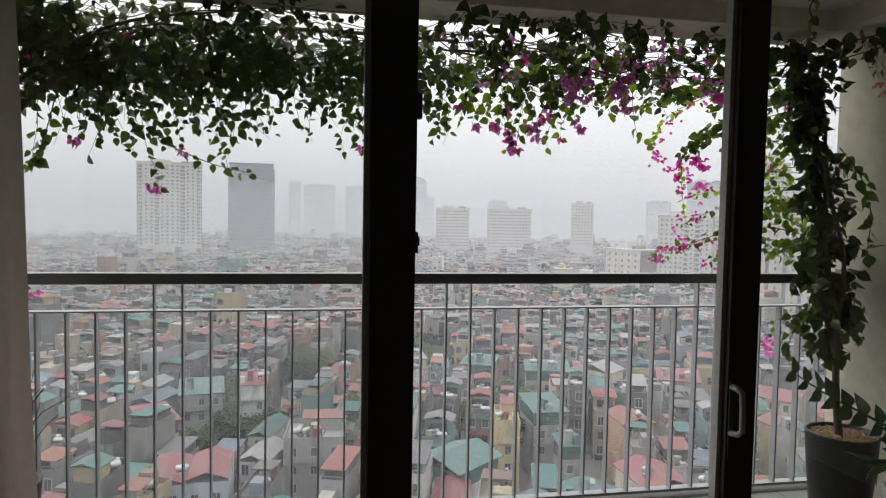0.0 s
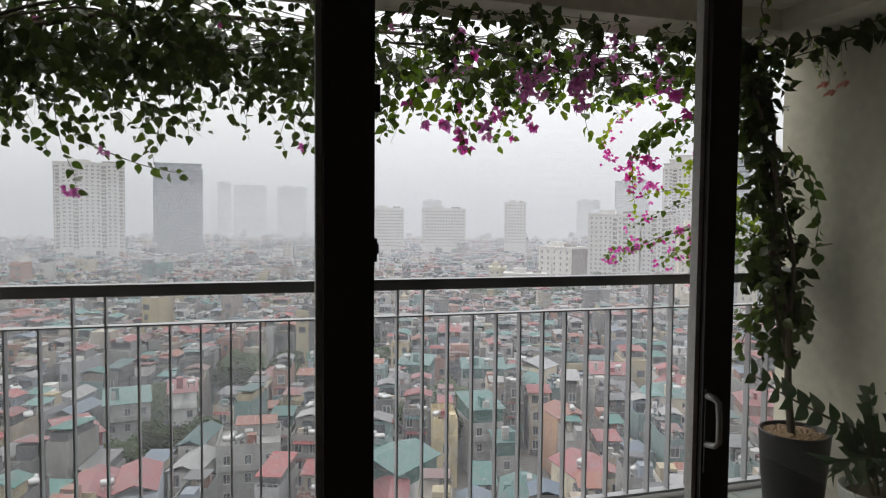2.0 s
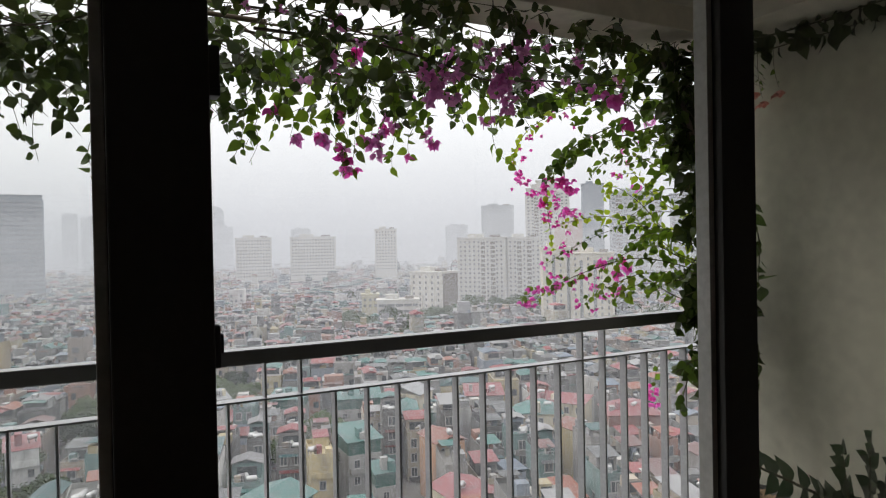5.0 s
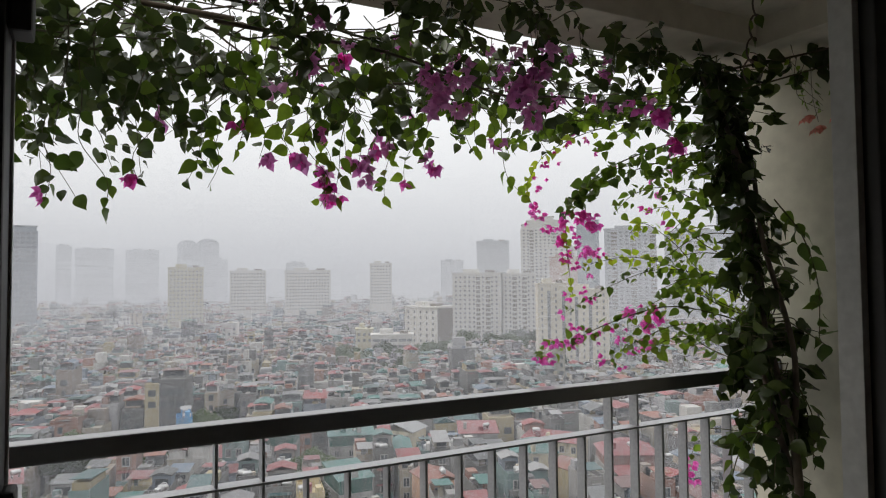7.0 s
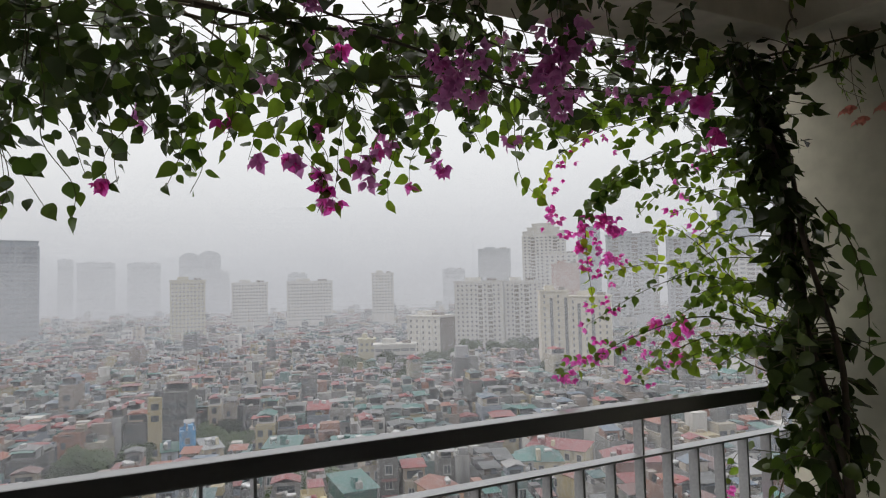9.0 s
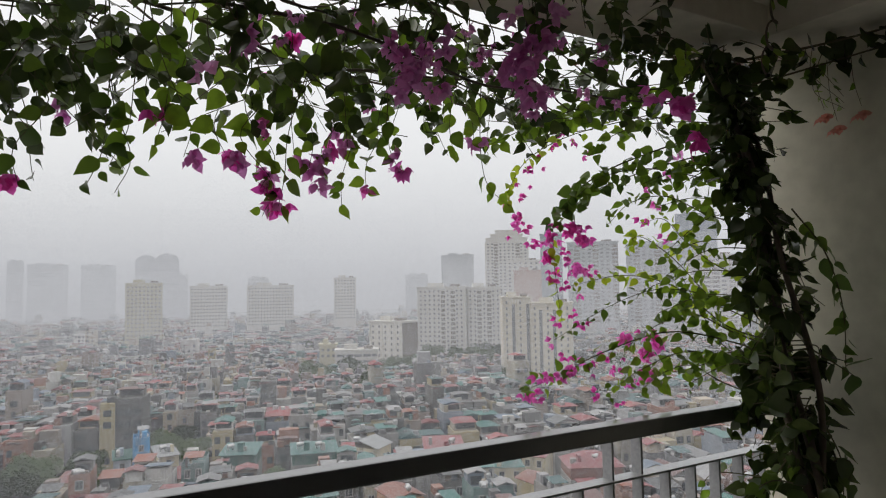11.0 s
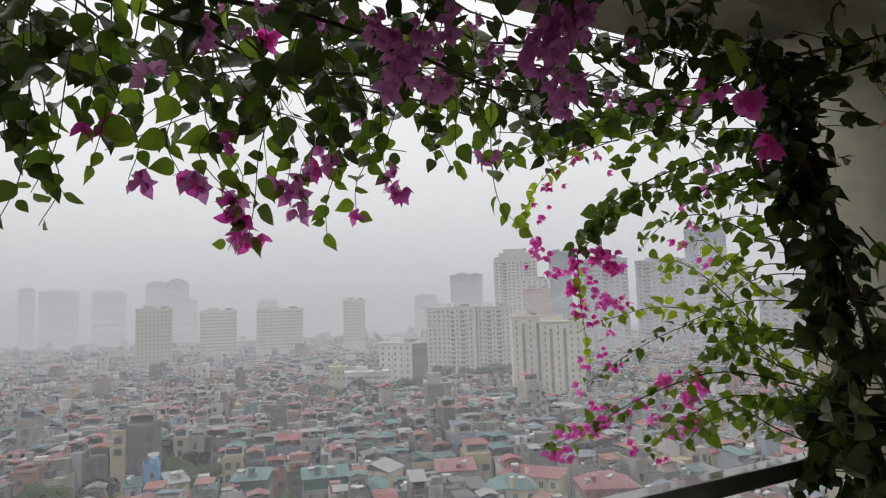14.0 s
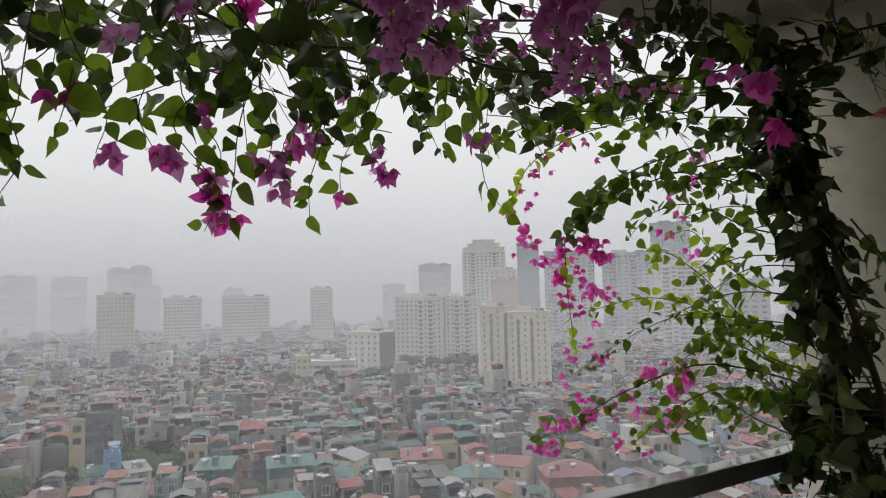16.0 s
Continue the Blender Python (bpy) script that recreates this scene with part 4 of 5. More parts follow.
BLADEV, BLADEF = leaf_verts(0.07, 0.35, 0.02)
BLADE = leaf_mesh("blade", M_WAXY, BLADEV, BLADEF)
palm = thing("pot_palm", "small green palm with narrow drooping blades", "plant")
for ctrl in (((1.99, 2.10, 0.27), (1.92, 2.06, 0.40), (1.80, 2.08, 0.47), (1.66, 2.12, 0.45)), ((1.99, 2.10, 0.27), (2.0, 2.02, 0.42), (1.96, 1.94, 0.52)), ((2.0, 2.08, 0.27), (2.06, 2.06, 0.42), (2.10, 2.0, 0.48))):
    pts = curve_points(ctrl, 16)
    stalk = part("stalk", tube(bmesh.new(), pts, 0.0035, 6), M_TWIG, palm, smooth=True)
    for k in range(5, 17):
        d = (pts[min(k + 1, 16)] - pts[k - 1]).normalized()
        for sgn in (-1, 1):
            side = d.cross(Vector((0, 0, 1))).normalized() * sgn
            share("blade", BLADE, stalk, leaf_pose(pts[k], side + d * 0.8, 0.15, 0.15))

dry = thing("dry_twigs", "bare dry twigs standing in the pot", "plant")
for k in range(9):
    base = Vector((-1.80 + vr.uniform(-0.03, 0.03), 2.70, 0.31))
    tip = Vector((-1.64 + vr.uniform(-0.16, 0.07), 2.68 + vr.uniform(-0.08, 0.08), vr.uniform(0.62, 0.86)))
    part("twig", tube(bmesh.new(), curve_points([base, base.lerp(tip, 0.55) + Vector((vr.uniform(-0.05, 0.05), 0, 0.06)), tip], 8), [0.003 - 0.0002 * q for q in range(9)], 5), M_VINE, dry)


# ---- the city below ----
GROUND = -50.0
rng = random.Random(7)


def polar(az, r, z=0.0):
    a = radians(az)
    return (r * math.sin(a), r * math.cos(a), z)


gb = bmesh.new()
for k in range(48):
    a0, a1 = 2 * math.pi * k / 48, 2 * math.pi * (k + 1) / 48
    gb.faces.new([gb.verts.new(p) for p in ((0, 0, GROUND), (4800 * math.cos(a0), 4800 * math.sin(a0), GROUND), (4800 * math.cos(a1), 4800 * math.sin(a1), GROUND))])
bmesh.ops.remove_doubles(gb, verts=gb.verts, dist=0.01)
structure("ground", "grey streets and yards of the city", gb, M_GROUND, "ground")

win_bm = bmesh.new()
box(win_bm, -0.5, 0.5, -0.06, 0.06, -0.5, 0.5)
win_ob = put("window", win_bm, M_WIN)
DARK_PANEL = win_ob.data
bpy.data.objects.remove(win_ob)
win_bm = bmesh.new()
box(win_bm, -0.56, 0.56, -0.05, 0.05, -0.56, 0.56)
box(win_bm, -0.60, 0.60, -0.22, 0.05, -0.60, -0.55)
pane_from = len(win_bm.faces)
for px0, px1 in ((-0.46, -0.04), (0.04, 0.46)):
    box(win_bm, px0, px1, -0.075, 0.075, -0.48, 0.48)
win_bm.faces.ensure_lookup_table()
for f in win_bm.faces[pane_from:]:
    f.material_index = 1
win_ob = put("window", win_bm, M_WFRAME)
WIN = win_ob.data
WIN.materials.append(M_WIN)
TWIN = DARK_PANEL.copy()
TWIN.materials.clear()
TWIN.materials.append(M_TWIN)
bpy.data.objects.remove(win_ob)
tank_bm = bmesh.new()
tube(tank_bm, [(-0.95, 0, 1.1), (-0.8, 0, 1.1), (0.8, 0, 1.1), (0.95, 0, 1.1)], [0.3, 0.55, 0.55, 0.3], 12)
box(tank_bm, -0.7, -0.6, -0.4, 0.4, 0, 0.6)
box(tank_bm, 0.6, 0.7, -0.4, 0.4, 0, 0.6)
tank_ob = put("water_tank", tank_bm, M_STEEL, True)
TANK = tank_ob.data
bpy.data.objects.remove(tank_ob)


def gable(bm, w, d, z, rise, over=0.35, t=0.12):
    """A ridged sheet roof over a plan w by d."""
    x, y = w / 2 + over, d / 2 + over
    prof = [(-x, z - 0.15), (0, z + rise), (x, z - 0.15), (x, z - 0.15 + t), (0, z + rise + t), (-x, z - 0.15 + t)]
    a = [bm.verts.new((px, -y, pz)) for px, pz in prof]
    b = [bm.verts.new((px, y, pz)) for px, pz in prof]
    for q in range(6):
        bm.faces.new((a[q], a[(q + 1) % 6], b[(q + 1) % 6], b[q]))
    bm.faces.new((a[0], a[5], a[4], a[1])), bm.faces.new((a[1], a[4], a[3], a[2]))
    bm.faces.new((b[0], b[1], b[4], b[5])), bm.faces.new((b[1], b[2], b[3], b[4]))


def shed(bm, x0, x1, y0, y1, z, rise, t=0.1):
    """A sheet roof that slopes one way."""
    lo = [(x0, y0, z), (x1, y0, z), (x1, y1, z + rise), (x0, y1, z + rise)]
    a = [bm.verts.new(p) for p in lo]
    b = [bm.verts.new((p[0], p[1], p[2] + t)) for p in lo]
    bm.faces.new(a[::-1]), bm.faces.new(b)
    for q in range(4):
        bm.faces.new((a[q], a[(q + 1) % 4], b[(q + 1) % 4], b[q]))


def parapet_block(bm, x0, x1, y0, y1, z0, z1, wall=0.9, p=0.16):
    """A block with a sunken flat roof behind a parapet, in one piece."""
    made = bmesh.ops.create_cube(bm, size=1.0, matrix=Matrix.Translation(((x0 + x1) / 2, (y0 + y1) / 2, (z0 + z1 + wall) / 2)) @ Matrix.Diagonal((x1 - x0, y1 - y0, z1 + wall - z0, 1)))
    top = max({f for v in made["verts"] for f in v.link_faces}, key=lambda f: f.calc_center_median().z)
    bmesh.ops.inset_individual(bm, faces=[top], thickness=p)
    low = bmesh.ops.extrude_discrete_faces(bm, faces=[top])["faces"][0]
    for v in low.verts:
        v.co.z -= wall
    return bm


def house(k):
    """A narrow town house: body with a parapet, stair head, sheet roof, windows, balconies and a tank."""
    w, d, floors = rng.uniform(3.4, 5.6), rng.uniform(8, 12.0), rng.choice((3, 4, 4, 4, 5, 5))
    fh = 3.1
    h = floors * fh
    style = (0, 2, 3, 4, 0, 4, 1, 3, 2, 4)[k % 10]
    ob = thing("house", "narrow plastered town house with " + ("a flat roof and a sheet-metal shed", "a ridged sheet-metal roof", "a sheet-metal lean-to roof", "a roof terrace and water tank", "a flat parapet roof")[style], "house", "town houses")
    wb = bmesh.new()
    if style == 1:
        box(wb, -w / 2, w / 2, -d / 2, d / 2, 0, h)
    else:
        parapet_block(wb, -w / 2, w / 2, -d / 2, d / 2, 0, h)
    part("body", wb, M_HWALL, ob)
    rb = bmesh.new()
    if style == 1:
        gable(rb, w, d, h + 0.2, w * 0.20)
    else:
        y0, y1, up = {0: (-0.12, 0.26, 2.7), 2: (-0.36, 0.40, 2.1), 3: (0.05, 0.38, 2.6), 4: (0.18, 0.42, 2.4)}[style]
        part("stair_head", boxes((-w / 2 + 0.2, w / 2 - (0.2 if style != 4 else w * 0.45), y0 * d, y1 * d, h, h + up)), M_HWALL, ob)
        # dark panel on the closed wall, painted shade of an open top storey
        share("void_shade", DARK_PANEL, ob, Matrix.Translation((0 if style != 4 else -w * 0.12, y0 * d, h + 1.15)) @ Matrix.Diagonal((w * (0.62 if style != 4 else 0.34), 1, 1.7, 1)))
        if style in (0, 2):
            shed(rb, -w / 2 - 0.15, w / 2 + 0.15, y0 * d - 0.9, y1 * d + 0.4, h + up + 0.05, 0.6)
        elif style == 3:
            gable(rb, w * 0.95, (y1 - y0) * d + 1.2, h + up + 0.2, w * 0.13, 0.3)
            bmesh.ops.translate(rb, verts=rb.verts, vec=(0, (y0 + y1) / 2 * d, 0))
        else:
            shed(rb, -w / 2 + 0.3, w / 2 - 0.3, -d * 0.46, -d * 0.02, h + 2.0, 0.4)
    part("roof", rb, M_HROOF, ob)
    n = 2 if w > 4.6 else 1
    for q in range(floors):
        for c in range(n):
            x = 0 if n == 1 else (c - 0.5) * w * 0.48
            share("window", WIN, ob, Matrix.Translation((x, -d / 2 - 0.03, q * fh + 1.7)) @ Matrix.Diagonal((1.5 if n == 1 else 1.25, 1, 1.8, 1)))
        if q and rng.random() < 0.6:
            side = rng.choice((-1, 1))
            share("window", WIN, ob, Matrix.Translation((side * (w / 2 + 0.03), rng.uniform(-d / 3, d / 3), q * fh + 1.8)) @ pose(0, 0, 0, 0, 0, 90) @ Matrix.Diagonal((0.9, 1, 1.2, 1)))
        if rng.random() < 0.4:
            ab = bmesh.new()
            shed(ab, -w * 0.4, w * 0.4, -d / 2 - 0.95, -d / 2 + 0.02, q * fh + 2.55, 0.3, 0.06)
            part("awning", ab, M_HROOF, ob)
        if q and (q + k) % 3:
            bb = parapet_block(bmesh.new(), -w / 2 + 0.2, w / 2 - 0.2, -d / 2 - 1.0, -d / 2 - 0.02, q * fh - 0.16, q * fh, 0.8, 0.08)
            part("balcony", bb, M_HWALL, ob)
    if style != 1:
        for q in range(rng.choice((1, 2, 2))):
            sx, sy, uu = rng.uniform(0.5, 1.2), rng.uniform(0.6, 1.8), rng.uniform(-0.3, 0.3) * w
            vv = rng.uniform(-0.46, -0.15) * d
            part("roof_hut", boxes((uu - sx / 2, uu + sx / 2, vv - sy / 2, vv + sy / 2, h, h + rng.uniform(1.2, 2.4))), M_HWALL, ob)
        part("parapet_rail", boxes((-w / 2, w / 2, -d / 2, -d / 2 + 0.05, h + 1.35, h + 1.41), *[(u * w - 0.03, u * w + 0.03, -d / 2, -d / 2 + 0.05, h + 0.9, h + 1.35) for u in (-0.49, -0.25, 0, 0.25, 0.49)]), M_STEEL, ob)
    if style in (0, 3, 4):
        for q in range(1 + (style == 3)):
            share("water_tank", TANK, ob, pose(rng.uniform(-0.25, 0.25) * w, -d * (0.22 + 0.16 * q) if style != 4 else d * 0.1, h, 0, 0, rng.uniform(0, 90)))
    return ob, w, d


LANDMARKS = []   # azimuth, distance, radius kept clear of houses


def free(x, y, margin=0.0):
    for lx, ly, lr in LANDMARKS:
        if (x - lx) ** 2 + (y - ly) ** 2 < (lr + margin) ** 2:
            return False
    return True


def arch(bm, x0, x1, y0, y1, z, rise, n=10):
    """A block with a rounded top."""
    c, a = (x0 + x1) / 2, (x1 - x0) / 2
    prof = [(c + a * math.cos(math.pi * q / n), z + rise * math.sin(math.pi * q / n)) for q in range(n + 1)]
    lo, hi = [bm.verts.new((px, y0, pz)) for px, pz in prof], [bm.verts.new((px, y1, pz)) for px, pz in prof]
    bm.faces.new(lo[::-1]), bm.faces.new(hi)
    for q in range(n):
        bm.faces.new((lo[q], lo[q + 1], hi[q + 1], hi[q]))
    bm.faces.new((lo[n], lo[0], hi[0], hi[n]))


def tower(name, label, az0, az1, r, top_el, material, rot=0.0, depth=None, cols=0, rows=0, side_cols=0, storey=3.3, wsize=(1.5, 1.5), crown=0, dome=0.0, bays=(), end_wall=None, slits=()):
    """A block whose width and height are given by its bearings as seen from the balcony.
    bays: places across the front (0 to 1) with stacked balconies over a panel coloured as recess shade; slits: tall
    dark glazed strips."""
    az = (az0 + az1) / 2
    width = 2 * r * math.tan(radians((az1 - az0) / 2))
    dep = depth or width * 0.6
    if rot:
        c, s = math.cos(radians(abs(rot))), math.sin(radians(abs(rot)))
        width = width / (c + s * dep / width)
    top = 1.5 + r * math.tan(radians(top_el))
    h = top - GROUND
    x, y, _ = polar(az, r)
    LANDMARKS.append((x, y, 0.62 * math.hypot(width, dep)))
    ob = thing(name, label, "building", at=(x, y, GROUND), rz=-az + rot)
    front = -dep / 2
    part("shell", boxes((-width / 2, width / 2, front, dep / 2, 0, h)), material, ob)
    if dome:
        rb = bmesh.new()
        arch(rb, -width / 2, width / 2, front, dep / 2, h, dome)
        part("roof", rb, material, ob)
    elif crown:
        for q in range(crown):
            f = 0.47 - 0.11 * q
            part("roof_tier", boxes((-width * f, width * f, -dep * f, dep * f, h + 4.4 * q, h + 3.6 + 4.4 * q)), material, ob)
            part("cornice", boxes((-width * (f + 0.02), width * (f + 0.02), -dep * (f + 0.02), dep * (f + 0.02), h + 3.6 + 4.4 * q, h + 4.4 + 4.4 * q)), material, ob)
    else:
        part("roof", boxes((-width / 2 - 0.6, width / 2 + 0.6, front - 0.6, dep / 2 + 0.6, h, h + 0.9)), material, ob)
        part("stair_head", boxes((-width * 0.30, width * 0.02, -dep * 0.25, dep * 0.25, h + 0.9, h + 3.6)), material, ob)
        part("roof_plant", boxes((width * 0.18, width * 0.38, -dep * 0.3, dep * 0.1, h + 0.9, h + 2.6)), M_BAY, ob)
    if end_wall:
        sx = 1 if rot < 0 else -1
        part("end_wall", boxes((min(sx * width / 2, sx * (width / 2 + 0.3)), max(sx * width / 2, sx * (width / 2 + 0.3)), front + 0.5, dep / 2, 0, h - 0.5)), end_wall, ob)
    last = max(0.0, h - 2.6 - rows * storey)
    for u in slits:
        part("glazed_strip", boxes(((u - 0.5) * width - 0.9, (u - 0.5) * width + 0.9, front - 0.25, front + 0.2, last * 0.5, h - 3.5)), M_TWIN, ob)
    half = 0.5 * width / max(cols, 1) * 0.95
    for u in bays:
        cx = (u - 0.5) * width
        # tan panel just proud of the front, its dark tone imitates a recess in shade
        part("recess_shade_panel", boxes((cx - half, cx + half, front - 0.15, front + 0.2, last, h - 1.0)), M_BAY, ob)
        for q in range(rows + 1):
            z = h - 1.2 - q * storey
            if z > last:
                part("balcony", boxes((cx - half, cx + half, front - 1.1, front + 0.1, z - 1.1, z)), material, ob)
    if cols:
        for c in range(0, cols + 1, 3 if cols > 5 else 2):
            u = (c / cols - 0.5) * width * 0.95
            part("pier", boxes((u - 0.3, u + 0.3, front - 0.5, front + 0.1, last, h)), material, ob)
        for q in range(rows):
            z = h - 2.6 - q * storey
            if z < 4:
                break
            for c in range(cols):
                u = (c + 0.5) / cols - 0.5
                if any(abs(u + 0.5 - b) < 0.6 / cols for b in tuple(bays) + tuple(slits)):
                    continue
                share("window", TWIN, ob, Matrix.Translation((u * width * 0.95, front, z)) @ Matrix.Diagonal((wsize[0], 3, wsize[1], 1)))
            for c in range(side_cols):
                u = (c + 0.5) / side_cols - 0.5
                for sx in ((1,) if rot < 0 else (-1,) if rot > 0 else ()):
                    share("window", TWIN, ob, Matrix.Translation((sx * (width / 2 + 0.2), u * dep * 0.92, z)) @ pose(0, 0, 0, 0, 0, 90) @ Matrix.Diagonal((wsize[0], 3, wsize[1], 1)))
    return ob


PALE = "pale rendered apartment block with rows of windows"
FAR = "high-rise block fading into the haze"
tower("apartment_tower", "tall white apartment tower with window bays", -13.93, -9.20, 690, 3.65, M_TOWER, 0, 24, 12, 22, storey=3.4, wsize=(2.0, 1.5), bays=(0.045, 0.30, 0.70, 0.955))
tower("office_tower", "dark grey glass office tower", -7.13, -3.55, 690, 3.5, M_TOWER_B, 0, 40, 10, 20, storey=3.9, wsize=(3.0, 2.0), crown=1)
tower("high_rise", FAR, -2.35, -1.32, 1350, 2.5, M_TOWER_G)
tower("high_rise", FAR, -1.09, 1.49, 1300, 2.25, M_TOWER_G)
tower("high_rise", FAR, 2.35, 4.7, 1350, 2.2, M_TOWER_G)
tower("high_rise", FAR, 6.05, 7.6, 1250, 2.55, M_TOWER_G, dome=11)
tower("high_rise", FAR, 7.5, 9.2, 1240, 2.65, M_TOWER_G, dome=12)
tower("high_rise", FAR, 9.0, 9.87, 1200, 1.47, M_TOWER_G)
tower("apartment_block", "ochre apartment block with a flat roof", 5.37, 7.98, 600, 0.82, M_TOWER_Y, 0, 18, 9, 14, storey=3.2, wsize=(1.4, 1.3))
tower("apartment_block", PALE, 10.03, 12.86, 720, 0.55, M_TOWER, 0, 20, 12, 12, storey=3.3, wsize=(1.6, 1.3))
tower("apartment_block", PALE, 14.41, 18.11, 720, 0.55, M_TOWER, 0, 24, 15, 12, storey=3.3, wsize=(1.6, 1.3))
tower("high_rise", FAR, 14.5, 16.1, 1100, 1.2, M_TOWER_G)
tower("apartment_block", PALE, 21.45, 23.27, 740, 1.1, M_TOWER, 0, 22, 7, 13, storey=3.3, wsize=(1.6, 1.3))
tower("office_block", "white office block with a dark end wall", 24.42, 28.28, 430, -2.6, M_TOWER, -36, 17, 5, 8, 0, 3.6, (1.2, 1.7), end_wall=M_BROWN)
tower("apartment_block", PALE, 28.46, 32.7, 505, 0.2, M_TOWER, -8, 18, 10, 16, 0, 3.3, (1.25, 1.45), bays=(0.55, 0.75))
tower("apartment_block", PALE, 32.5, 35.5, 515, 0.15, M_TOWER, 6, 18, 7, 16, 0, 3.3, (1.25, 1.45), bays=(0.36, 0.65))
tower("slab_block", "cream slab block with tall window strips", 35.41, 38.0, 402, -0.75, M_TOWER_C, 6, 16, 4, 11, 0, 3.5, (1.0, 1.8), slits=(0.38, 0.88))
tower("slab_block", "cream slab block with tall window strips", 38.0, 41.5, 398, -1.25, M_TOWER_C, -4, 16, 6, 11, 0, 3.5, (1.0, 1.8), slits=(0.25, 0.58))
tower("high_rise", FAR, 27.5, 29.4, 1100, 1.3, M_TOWER_G)
tower("high_rise", FAR, 30.58, 33.3, 880, 2.9, M_TOWER_G)
tower("apartment_tower", "white apartment tower with a stepped crown", 34.33, 37.95, 740, 3.95, M_TOWER, 0, 34, 10, 17, storey=3.5, wsize=(2.0, 1.6), crown=3, bays=(0.25, 0.75))
tower("apartment_block", PALE, 36.1, 38.9, 690, 2.35, M_TOWER, 0, 20, 6, 9, storey=3.8, wsize=(2.2, 1.7))
tower("apartment_block", "brick-pink block with a flat roof", 36.7, 39.0, 640, 1.5, M_TOWER_P)
tower("high_rise", "dark high-rise block fading into the haze", 38.97, 40.79, 690, 4.5, M_TOWER_B)
tower("apartment_tower", "grey apartment tower with floor bands", 41.25, 45.3, 610, 3.7, M_TOWER_G, 0, 26, 8, 20, storey=3.4, wsize=(2.6, 1.5), bays=(0.19, 0.56, 0.94))
tower("apartment_tower", "grey apartment tower with floor bands", 46.0, 49.85, 640, 3.4, M_TOWER_G, 0, 26, 7, 20, storey=3.4, wsize=(2.6, 1.5), bays=(0.22, 0.64))
tower("high_rise", "tall glass tower fading into the haze", 49.95, 53.0, 880, 5.7, M_TOWER_B)
tower("apartment_tower", "white apartment tower with floor bands", 50.64, 54.3, 560, 2.35, M_TOWER, 0, 24, 6, 18, storey=3.3, wsize=(3.4, 1.5), bays=(0.09, 0.42, 0.58, 0.92))
tower("apartment_tower", "grey apartment tower with floor bands", 55.0, 58.4, 450, 1.0, M_TOWER_G, 0, 20, 5, 12, storey=3.4, wsize=(2.6, 1.5))
tower("apartment_tower", "grey apartment tower with floor bands", 59.5, 64, 600, 4.5, M_TOWER_G, 0, 20, 5, 14, storey=3.6, wsize=(2.6, 1.5))
tower("blank_block", "grey block with a blank concrete wall", 28.0, 30.2, 292, -6.0, M_CONC, 0, 18)
tower("low_block", "long low white building with a window row", 21.5, 25.0, 400, -4.9, M_TOWER, 0, 12, 14, 2, storey=3.6, wsize=(1.6, 1.6))
tower("yellow_block", "yellow corner house with grey roof", 20.2, 21.6, 420, -4.4, M_TOWER_Y, 0, 12, 3, 2, storey=3.6, wsize=(1.6, 1.6))

for az, r, rad in ((26.2, 398, 24), (31, 470, 26), (34, 472, 26), (37, 365, 22), (40, 362, 24)):
    cx, cy, _ = polar(az, r)
    LANDMARKS.append((cx, cy, rad))

SPOTS = [(-8.5, 158), (-7.2, 166), (-4, 150), (-1.5, 175), (3.2, 190), (1.0, 300), (4.0, 330), (22.5, 380), (24, 372), (26, 390), (27.5, 385), (31.5, 430), (32.8, 440), (34, 432), (35, 440), (29.5, 450), (7.5, 200), (9.5, 230), (5.5, 185), (8.2, 215), (13, 150), (18, 140), (12, 300), (15, 420), (-12, 260), (-18, 220), (40, 300), (45, 380), (48, 330), (-15, 420), (-2, 520), (19, 520), (-9, 560), (10.5, 205), (6.6, 196), (36.5, 330), (43, 420), (-6, 163), (0, 192), (-1.4, 188), (1.4, 198), (2.6, 205), (4.6, 238), (-0.6, 200), (23.2, 318), (24.2, 326), (22.2, 322), (17, 158), (-9.3, 138), (-6.6, 141), (-5.4, 146), (19.2, 362), (19.9, 356), (20.6, 366), (27.2, 392), (28.1, 386), (32.3, 455), (33.4, 452), (34.6, 448), (33.9, 462), (2.2, 296), (3.0, 312), (31.6, 462), (35.2, 446), (26.6, 384)]
for az, r in SPOTS:
    cx, cy, _ = polar(az, r)
    LANDMARKS.append((cx, cy, 4.5))


def paint(name, c):
    return palette(name, [c], rough=0.75, streak=0.5, scale=0.4)


def sheet(name, c):
    return palette(name, [c], rough=0.5, streak=0.6, scale=0.5, ribs=1.6)


RED, TEAL, RUST, GREYSHEET = sheet("red_sheet", (0.24, 0.07, 0.078)), sheet("teal_sheet", (0.065, 0.16, 0.15)), sheet("terracotta", (0.22, 0.092, 0.07)), sheet("grey_sheet", (0.29, 0.30, 0.31))
DGREEN = sheet("dark_green_sheet", (0.03, 0.11, 0.09))
GREYW, WHITEW, CREAMW, YELLOW, ORANGE, BLUEW, BLUEGREY, MINT = (paint(n, c) for n, c in (("grey_plaster", (0.32, 0.32, 0.31)), ("white_plaster", (0.66, 0.66, 0.65)), ("cream_wall", (0.58, 0.53, 0.40)), ("yellow_wall", (0.50, 0.42, 0.25)), ("orange_wall", (0.50, 0.31, 0.21)), ("blue_wall", (0.12, 0.33, 0.58)), ("blue_grey_wall", (0.42, 0.46, 0.53)), ("mint_wall", (0.40, 0.62, 0.54))))


